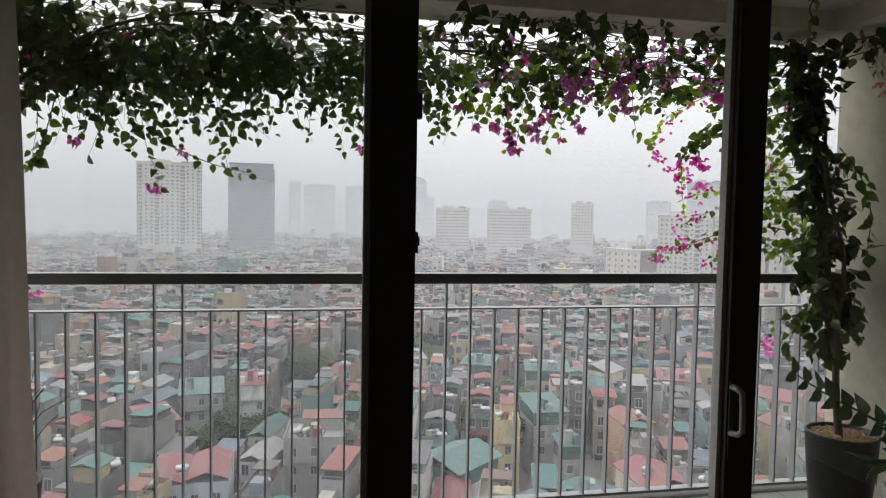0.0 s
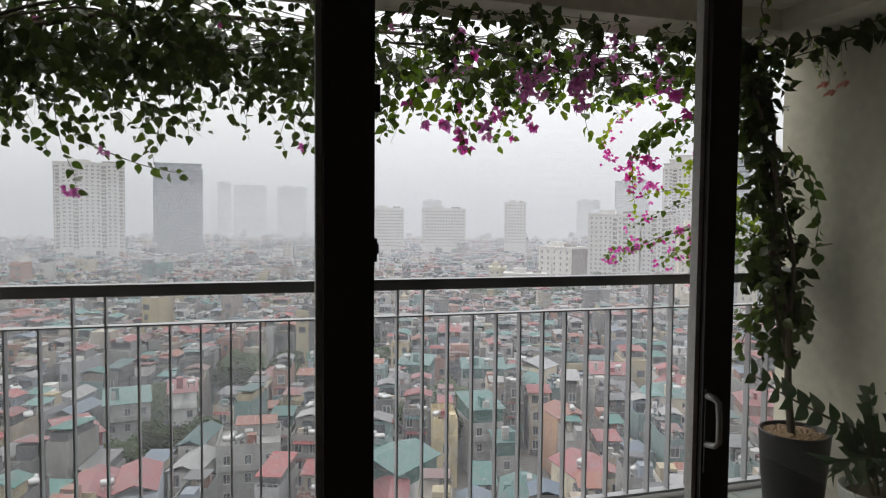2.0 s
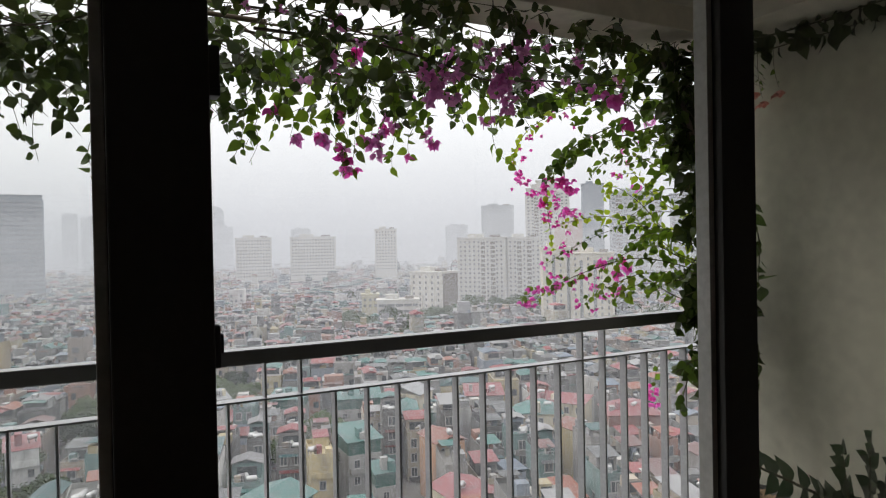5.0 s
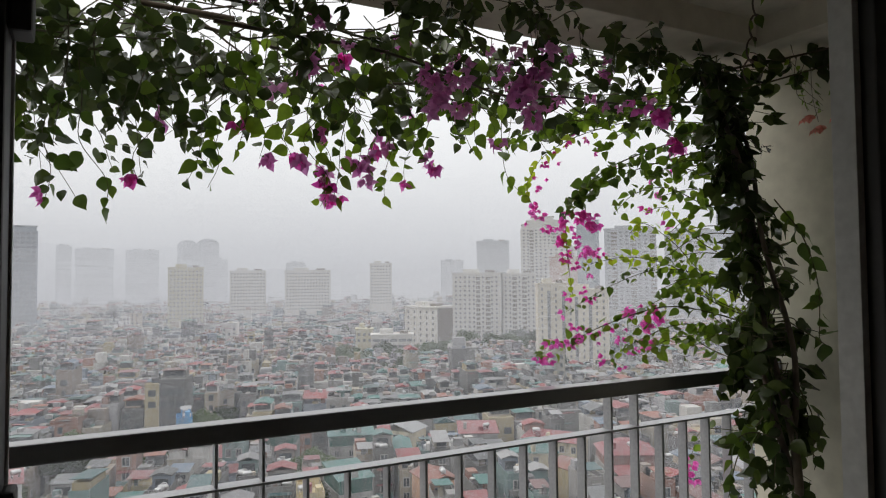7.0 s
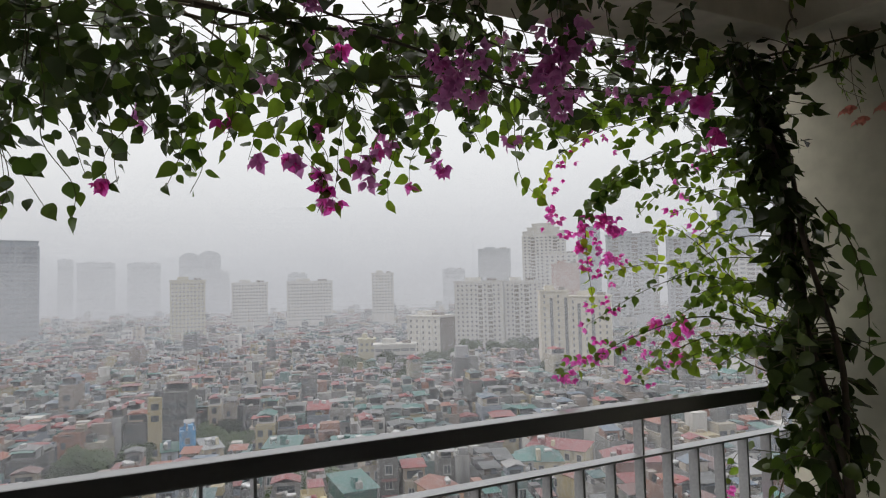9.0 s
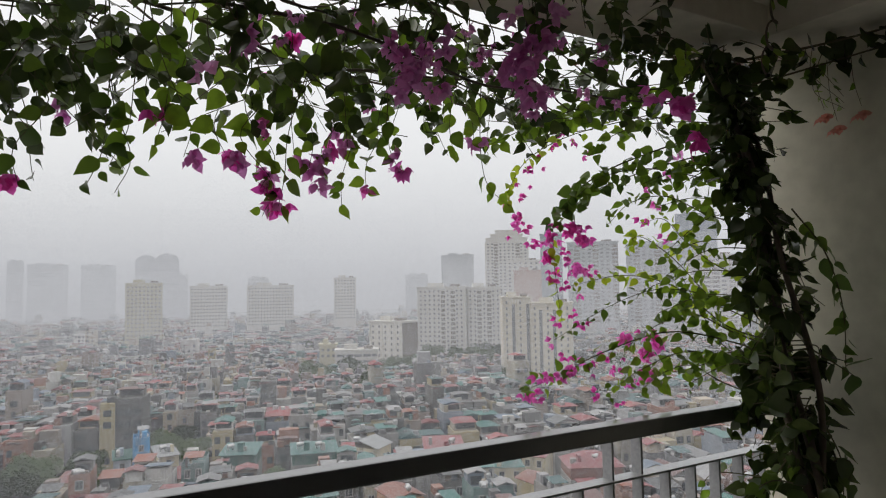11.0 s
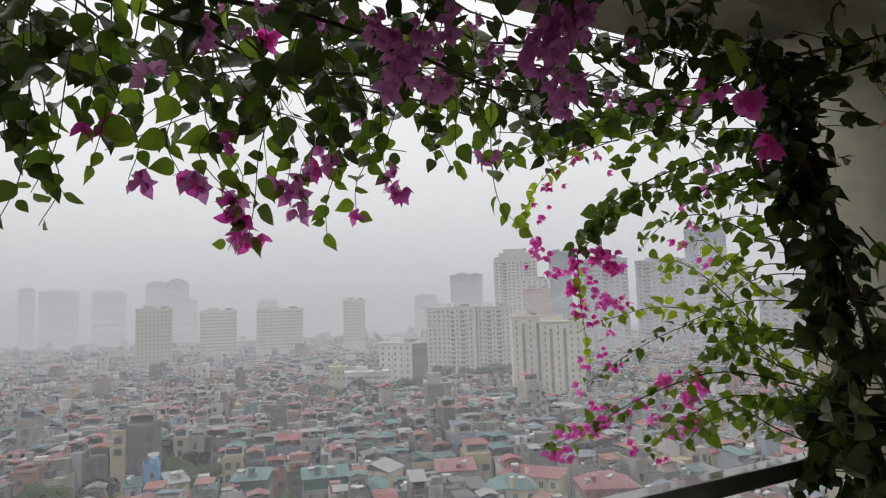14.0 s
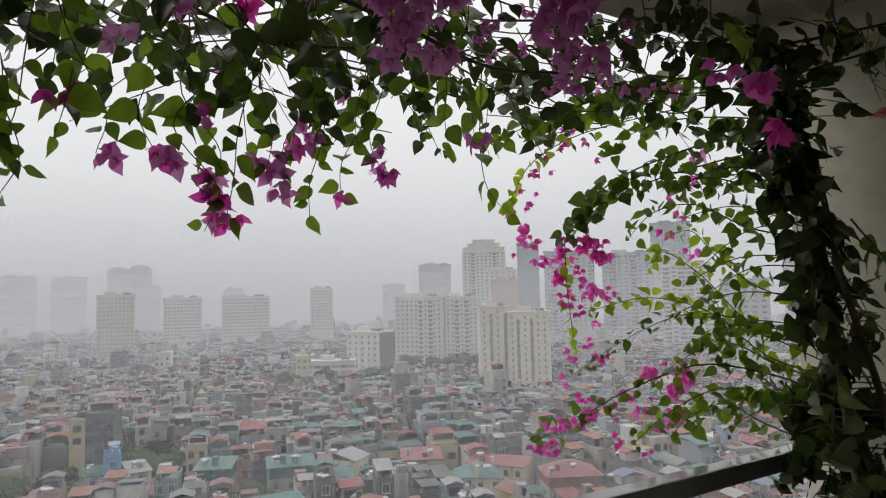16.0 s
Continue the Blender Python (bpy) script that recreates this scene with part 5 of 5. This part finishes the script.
def marked_house(label, az0, az1, r, wall, roof, kind, rot=0.0, d=11.0, top=-36.0, skirt=None, tanks=1):
    """A house that stands out by its colours; kind: gable, twin, shed, hip or flat."""
    az = (az0 + az1) / 2
    w = r * radians(az1 - az0) * 0.92
    d = d * 0.85
    top -= 2.6
    x, y, _ = polar(az, r + d / 2)
    LANDMARKS.append((x, y, 0.45 * (w + d) / 2 + 1.5))
    h = top - GROUND
    ob = thing("house", label, "house", at=(x, y, GROUND), rz=-az + rot)
    bm = bmesh.new()
    low = h - (2.6 if skirt else 0.0)
    (parapet_block if kind == "flat" else box)(bm, -w / 2, w / 2, -d / 2, d / 2, 0, low)
    part("body", bm, wall, ob)
    if skirt:
        part("metal_storey", boxes((-w / 2 + 0.1, w / 2 - 0.1, -d / 2 + 0.1, d / 2 - 0.1, low, h)), skirt, ob)
    rb = bmesh.new()
    if kind == "gable":
        gable(rb, w, d, h + 0.2, w * 0.16, 0.5)
    elif kind == "shed":
        shed(rb, -w / 2 - 0.4, w / 2 + 0.4, -d / 2 - 0.6, d / 2 + 0.3, h + 0.05, 1.0)
    elif kind == "hip":
        bmesh.ops.create_cone(rb, cap_ends=True, segments=4, radius1=0.7071 + 0.06, radius2=0.16, depth=1.0, matrix=Matrix.Translation((0, 0, h + 1.25)) @ Matrix.Diagonal((w, d, 2.4, 1)) @ pose(0, 0, 0, 0, 0, 45))
    elif kind == "flat":
        shed(rb, -w * 0.25, w * 0.45, d * 0.05, d * 0.42, h + 2.3, 0.5)
        part("stair_head", boxes((-w * 0.22, w * 0.42, d * 0.08, d * 0.38, h, h + 2.3)), wall, ob)
    if kind == "twin":
        for sx in (-1, 1):
            tb = bmesh.new()
            gable(tb, w * 0.46, d, h + 0.2, w * 0.08, 0.3)
            bmesh.ops.translate(tb, verts=tb.verts, vec=(sx * w * 0.25, 0, 0.4 if sx > 0 else 0.0))
            part("roof", tb, roof, ob)
        rb.free()
        part("parapet", boxes((-w / 2, w / 2, -d / 2 - 1.6, -d / 2 - 1.4, h - 2.9, h - 2.0)), wall, ob)
        part("terrace", boxes((-w / 2, w / 2, -d / 2 - 1.6, -d / 2 - 0.01, h - 6.2, h - 2.9)), wall, ob)
    else:
        part("roof", rb, roof, ob)
    n = max(1, int(w / 2.8))
    for q in range(3):
        for c in range(n):
            if rng.random() < 0.8:
                share("window", WIN, ob, Matrix.Translation((((c + 0.5) / n - 0.5) * w, -d / 2 - (1.63 if kind == "twin" and q == 0 else 0.03), low - 1.7 - q * 3.2)) @ Matrix.Diagonal((1.1, 1, 1.5, 1)))
    if kind in ("shed", "flat", "hip"):
        for q in range(2):
            sx, sy, uu, vv = rng.uniform(0.7, 1.6), rng.uniform(0.8, 2.2), rng.uniform(-0.42, 0.3) * w, rng.uniform(-0.44, -0.1) * d
            part("roof_hut", boxes((uu - sx / 2, uu + sx / 2, vv - sy / 2, vv + sy / 2, h, h + rng.uniform(1.4, 2.8))), (wall, roof)[q], ob)
    if kind != "twin":
        bb = parapet_block(bmesh.new(), -w / 2 + 0.2, w / 2 - 0.2, -d / 2 - 1.1, -d / 2 - 0.02, low - 3.3, low - 3.15, 0.85, 0.08)
        part("balcony", bb, wall, ob)
    for q in range(tanks):
        share("water_tank", TANK, ob, pose(rng.uniform(-0.35, 0.35) * w, -d * rng.uniform(0.1, 0.4), h + (0.0 if kind == "flat" else 0.7), 0, 0, rng.uniform(0, 90)))
    return ob


for row in (("pale grey villa with twin red sheet roofs", -14.0, -6.7, 103, BLUEGREY, RED, "twin", -8, 13),
            ("white house under a big green ridged roof", 9.0, 14.8, 103, WHITEW, TEAL, "gable", -38, 13, -36, DGREEN, 0),
            ("tall grey house with a stepped teal sheet roof", 17.7, 20.9, 130, GREYW, TEAL, "shed", 18, 12, -34, DGREEN, 0),
            ("grey house with a lower teal sheet roof", 20.4, 22.4, 123, GREYW, TEAL, "shed", 18, 5, -38, DGREEN, 0),
            ("broad blank grey concrete house with tanks", -3.0, 2.6, 117, GREYW, RUST, "flat", -4, 13, -36, None, 4),
            ("orange villa with a tiled gable", 25.1, 28.0, 130, ORANGE, RUST, "gable", 25, 10, -35),
            ("yellow house with a red sheet roof", 15.1, 17.3, 124, YELLOW, RED, "flat", 5, 12, -35),
            ("low house under a wide teal hipped roof", 20.9, 25.2, 97, GREYW, TEAL, "hip", 0, 9, -37.5, None, 0),
            ("low house under a wide red sheet roof", 26.2, 30.9, 105, CREAMW, RED, "gable", 30, 12, -37, None, 1),
            ("blue-grey house with a red metal top storey", -14.4, -11.5, 135, BLUEGREY, RED, "shed", 14, 12, -36, RED, 1),
            ("grey house with a green sheet roof", -11.2, -7.6, 150, GREYW, TEAL, "shed", 0, 12, -35, None, 0),
            ("white house with a pink-red roof", -6.5, -4.2, 159, WHITEW, RED, "shed", 0, 10, -36),
            ("narrow bright blue house", 5.9, 7.2, 190, BLUEW, GREYSHEET, "flat", 0, 8, -33),
            ("pale blue house with a green sheet roof", 4.6, 5.9, 190, BLUEGREY, DGREEN, "shed", 0, 8, -37),
            ("cream house with a grey-green sheet roof", 7.4, 9.0, 184, CREAMW, GREYSHEET, "shed", 12, 11, -36),
            ("broad grey house under a red hipped roof", 40.0, 44.8, 157, GREYW, RED, "hip", 14, 12, -36, RUST, 1),
            ("white house with an arched loggia and red roof", 15.6, 19.0, 232, WHITEW, RED, "shed", 4, 10, -36),
            ("mint green house with a glazed top storey", 37.8, 40.6, 264, MINT, GREYSHEET, "flat", -6, 10, -36),
            ("cream house under a teal hipped roof", 32.9, 36.9, 161, CREAMW, TEAL, "hip", 6, 11, -37.5),
            ("white flat-roofed block with window bands", 30.2, 33.5, 282, WHITEW, GREYSHEET, "flat", 6, 10, -36),
            ("cream house with a grey-green roof", 22.2, 25.7, 177, CREAMW, GREYSHEET, "gable", -30, 9, -36),
            ("blank grey house with teal sheet sheds", 17.6, 21.6, 172, GREYW, TEAL, "shed", 3, 10, -35.5, DGREEN, 2),
            ("yellow house with a terracotta gable roof", 36.8, 39.6, 146, YELLOW, RUST, "gable", 40, 9, -37, None, 0),
            ("long house under a red sheet roof", 34.0, 39.4, 171, CREAMW, RED, "shed", -20, 8, -37),
            ("grey house with a teal metal top storey", 12.4, 15.4, 178, GREYW, TEAL, "shed", -12, 11, -36, DGREEN, 1),
            ("terrace of red sheet roofs", 28.5, 32.0, 176, GREYW, RED, "shed", 4, 12, -36.5)):
    marked_house(*row)

protos = [house(k) for k in range(20)]
used = set()
ANG = radians(-17)
ca, sa = math.cos(ANG), math.sin(ANG)
far_walls, far_roofs, far_wins, far_tanks, far_void_shade = [], [], [], [], []
near_count = 0
v = 40.0
row_i = 0
while v < 1250:
    gap = 0.9 if row_i % 2 else 3.0
    dep_row = 11.0 if v < 420 else 13.0
    u = -900.0
    while u < 1500:
        wid = rng.uniform(3.6, 7.5) * (1 if v < 420 else 1.4)
        cu, cv = u + wid / 2, v + dep_row / 2 + rng.uniform(-1, 1)
        x, y = cu * ca - cv * sa, cu * sa + cv * ca
        r, az = math.hypot(x, y), math.degrees(math.atan2(x, y))
        u += wid + (rng.uniform(0.0, 0.3) if rng.random() < 0.86 else rng.uniform(1.5, 5.0))
        if not (-33 < az < 66) or r < 84 or r > 1150 or not free(x, y, 3) or rng.random() < 0.06:
            continue
        if r > 520 and rng.random() < 0.25:
            continue
        turn = math.degrees(ANG) + rng.choice((0, 0, 0, 180)) + rng.uniform(-4, 4)
        if r < 185 and near_count < 300:
            ob, w0, d0 = protos[rng.randrange(20)]
            m = pose(x, y, GROUND - rng.uniform(1.0, 4.0), 0, 0, turn)
            if ob.name not in used:
                used.add(ob.name)
                ob.matrix_basis = m
            else:
                copy_thing(ob, m)
            near_count += 1
        else:
            h = rng.choice((9, 11, 12, 12, 13, 13, 14, 15)) + rng.uniform(-1, 1)
            if 285 < r < 500 and 18 < az < 44:
                h *= 0.62
            elif rng.random() < 0.03:
                h += 9
            w0, d0 = wid * 0.98, dep_row * rng.uniform(0.75, 1.0)
            far_walls.append((x, y, turn, w0, d0, 0, h))
            k = rng.random()
            if k < 0.34:
                far_roofs.append((x, y, turn, w0 + 0.5, d0 * rng.uniform(0.6, 1.0), h + rng.uniform(0.2, 2.2), rng.choice((0.0, 0.0, 0.5, 1.1))))
            elif k < 0.8:
                f = rng.uniform(0.35, 0.6)
                far_walls.append((x, y, turn, w0 * 0.9, d0 * f, h, h + 2.3))
                if r < 560:
                    far_void_shade.append((x, y, turn, w0 * 0.78, d0 * f, h + 0.5, h + 2.1))
                far_roofs.append((x, y, turn, w0, d0 * (f + 0.22), h + 2.3, rng.choice((0.0, 0.0, 0.5))))
            elif k < 0.93:
                f, side = rng.uniform(0.25, 0.5), rng.choice((-1, 1)) * rng.uniform(0.1, 0.24) * d0
                c, s = math.cos(radians(turn)), math.sin(radians(turn))
                far_walls.append((x - side * s, y + side * c, turn, w0 * rng.uniform(0.5, 0.95), d0 * f, h, h + rng.uniform(2.4, 5.4)))
            if r < 700:
                for q in range(rng.choice((2, 3, 3, 4))):
                    s0 = rng.uniform(0.8, 2.4)
                    dx, dy = rng.uniform(-0.4, 0.4) * w0, rng.uniform(-0.42, 0.42) * d0
                    c, s = math.cos(radians(turn)), math.sin(radians(turn))
                    far_walls.append((x + dx * c - dy * s, y + dx * s + dy * c, turn, s0, s0 * rng.uniform(0.6, 2.0), h, h + rng.uniform(0.4, 2.0)))
                if rng.random() < 0.75:
                    dx, dy = rng.uniform(-0.3, 0.3) * w0, rng.uniform(-0.4, 0.4) * d0
                    far_tanks.append((x + dx, y + dy, turn + rng.choice((0, 90)), 1.7, 1.05, h + 2.2, h + 3.3))
            if r < 480:
                c, s = math.cos(radians(turn)), math.sin(radians(turn))
                for q in range(rng.choice((1, 2, 2, 3))):
                    dx, dy = rng.uniform(-0.2, 0.2) * w0, rng.choice((-1, 1)) * rng.uniform(0.3, 0.56) * d0
                    far_roofs.append((x + dx * c - dy * s, y + dx * s + dy * c, turn, w0 * rng.uniform(0.4, 0.95), rng.uniform(1.2, 3.0), h - rng.choice((-2.3, 0.6, 3.2, 3.6)), 0.0))
            if r < 640:
                far_wins.append((x, y, turn, w0, d0, h))
    v += dep_row + gap
    row_i += 1


def turned(x, y, turn, pts):
    c, s = math.cos(radians(turn)), math.sin(radians(turn))
    return [(x + px * c - py * s, y + px * s + py * c, pz) for px, py, pz in pts]


def mesh_stuff(name, label, category, verts, faces, material):
    me = bpy.data.meshes.new(name)
    me.from_pydata(verts, [], faces)
    me.materials.append(material)
    return tagged(new(name, me), label, category, kind="stuff")


def blocks(rows):
    verts, faces = [], []
    for x, y, turn, w0, d0, z0, z1 in rows:
        b = len(verts)
        a, c = w0 / 2, d0 / 2
        verts += turned(x, y, turn, [(px, py, GROUND + z) for z in (z0, z1) for px, py in ((-a, -c), (a, -c), (a, c), (-a, c))])
        faces += [(b, b + 1, b + 5, b + 4), (b + 1, b + 2, b + 6, b + 5), (b + 2, b + 3, b + 7, b + 6), (b + 3, b, b + 4, b + 7), (b + 4, b + 5, b + 6, b + 7)]
    return verts, faces


mesh_stuff("distant_houses", "crowded plastered town houses reaching into the haze", "houses", *blocks(far_walls), M_FWALL)
mesh_stuff("distant_tanks", "shiny water tanks on the roofs", "tanks", *blocks(far_tanks), M_STEEL)
verts, faces = [], []
for x, y, turn, w0, d0, z, rise in far_roofs:
    b = len(verts)
    a, c = w0 / 2, d0 / 2
    verts += turned(x, y, turn, [(-a, -c, GROUND + z), (a, -c, GROUND + z), (a, c, GROUND + z), (-a, c, GROUND + z), (0, -c, GROUND + z + 0.2 + rise), (0, c, GROUND + z + 0.2 + rise)])
    faces += [(b, b + 4, b + 5, b + 3), (b + 4, b + 1, b + 2, b + 5), (b, b + 1, b + 4), (b + 3, b + 5, b + 2), (b, b + 3, b + 2, b + 1)]
mesh_stuff("distant_roofs", "red, green and grey sheet-metal roofs", "roofs", verts, faces, M_FROOF)
verts, faces = [], []
for x, y, turn, w0, d0, h in far_wins:
    n = max(1, int(w0 / 2.4))
    for sgn in (-1, 1):
        if sgn * (y * math.cos(radians(turn)) - x * math.sin(radians(turn))) > 0:
            continue
        for q in range(int(h / 3.3)):
            for c in range(n):
                if rng.random() < 0.2:
                    continue
                wh = rng.choice((0.6, 0.75, 1.05))
                cx, zz = ((c + 0.5) / n - 0.5) * w0, GROUND + q * 3.3 + 1.8
                b = len(verts)
                yy = sgn * (d0 / 2 + 0.05)
                verts += turned(x, y, turn, [(cx - wh, yy, zz - 0.9), (cx + wh, yy, zz - 0.9), (cx + wh, yy, zz + 0.9), (cx - wh, yy, zz + 0.9)])
                faces.append((b, b + 1, b + 2, b + 3))
# dark quads below the top roofs: shade of open storeys as plain colour
for x, y, turn, w0, d0, z0, z1 in far_void_shade:
    for sgn in (-1, 1):
        b = len(verts)
        yy = sgn * (d0 / 2 + 0.06)
        verts += turned(x, y, turn, [(-w0 / 2, yy, GROUND + z0), (w0 / 2, yy, GROUND + z0), (w0 / 2, yy, GROUND + z1), (-w0 / 2, yy, GROUND + z1)])
        faces.append((b, b + 1, b + 2, b + 3))
mesh_stuff("distant_windows", "dark windows of the town houses and shade-dark strips under their roofs", "windows", verts, faces, M_WIN)


# ---- trees between the houses ----
def tree(seed, size):
    tr = random.Random(seed)
    ob = thing("tree", "dark green leafy tree between the houses", "tree", "city trees")
    tb = bmesh.new()
    tube(tb, [(0, 0, 0), (0.2, 0.1, size * 0.4), (0.1, 0.3, size * 0.75)], [0.4, 0.28, 0.1], 7)
    lumps = []
    for q in range(9):
        a, rr, zz = tr.uniform(0, 6.28), tr.uniform(0.1, 0.36) * size, tr.uniform(0.55, 0.95) * size
        lumps.append((rr * math.cos(a), rr * math.sin(a), zz, tr.uniform(0.16, 0.26) * size))
        tube(tb, [(0.1, 0.1, size * 0.4), (rr * math.cos(a) * 0.6, rr * math.sin(a) * 0.6, zz * 0.8), (rr * math.cos(a), rr * math.sin(a), zz)], [0.16, 0.1, 0.04], 5)
    part("trunk", tb, M_BARK, ob)
    vs, fs = [], []
    for lx, ly, lz, lr in lumps:
        for q in range(400):
            d = Vector((tr.gauss(0, 1), tr.gauss(0, 1), tr.gauss(0, 0.8))).normalized() * lr * tr.uniform(0.55, 1.05)
            c = Vector((lx, ly, lz)) + d
            e1 = Vector((tr.gauss(0, 1), tr.gauss(0, 1), tr.gauss(0, 0.5))).normalized() * tr.uniform(0.22, 0.45)
            e2 = e1.orthogonal().normalized() * tr.uniform(0.18, 0.32)
            b = len(vs)
            vs += [tuple(c - e1), tuple(c + e2), tuple(c + e1), tuple(c - e2)]
            fs.append((b, b + 1, b + 2, b + 3))
    me = bpy.data.meshes.new("crown")
    me.from_pydata(vs, [], fs)
    me.materials.append(M_TREE)
    cr = new("crown", me)
    cr.parent = ob
    return ob


trees = [tree(k, s) for k, s in enumerate((10, 12, 8.5, 13.5))]
for k, (az, r) in enumerate(SPOTS):
    x, y, _ = polar(az, r)
    m = pose(x, y, GROUND, 0, 0, 77 * k) @ Matrix.Diagonal((1.25, 1.25, 1.15, 1) if r > 280 else (1.0, 1.0, 0.9, 1))
    if k < 4:
        trees[k].matrix_basis = m
    else:
        copy_thing(trees[k % 4], m)


# ---- haze stand-in: arcs of thin pale solid strips, denser far away and low down ----
def haze_strip_bank(r, cover, z_lo, z_hi, pitch, seed):
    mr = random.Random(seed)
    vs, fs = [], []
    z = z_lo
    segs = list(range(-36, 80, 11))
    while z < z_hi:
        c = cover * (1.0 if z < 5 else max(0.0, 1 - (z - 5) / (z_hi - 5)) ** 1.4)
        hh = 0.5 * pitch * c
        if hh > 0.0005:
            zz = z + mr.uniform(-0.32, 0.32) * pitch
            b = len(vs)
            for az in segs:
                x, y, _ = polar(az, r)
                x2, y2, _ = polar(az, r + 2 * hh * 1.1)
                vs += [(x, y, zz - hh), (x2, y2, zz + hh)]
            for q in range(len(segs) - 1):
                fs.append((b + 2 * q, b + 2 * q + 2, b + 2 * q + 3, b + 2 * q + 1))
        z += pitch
    mesh_stuff("mist", "thin pale solid strips standing in for haze over the city", "mist", vs, fs, M_HAZE_STRIP)


# distance, share of the view the haze strips cover, top height
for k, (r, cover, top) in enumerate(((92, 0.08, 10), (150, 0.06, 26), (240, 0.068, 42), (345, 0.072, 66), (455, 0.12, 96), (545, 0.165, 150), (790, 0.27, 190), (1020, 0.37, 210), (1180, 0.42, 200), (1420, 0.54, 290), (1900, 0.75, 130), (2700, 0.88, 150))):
    haze_strip_bank(r, cover, GROUND, top, r * (0.000145 + 0.000013 * ((k * 5) % 7)), 50 + k)
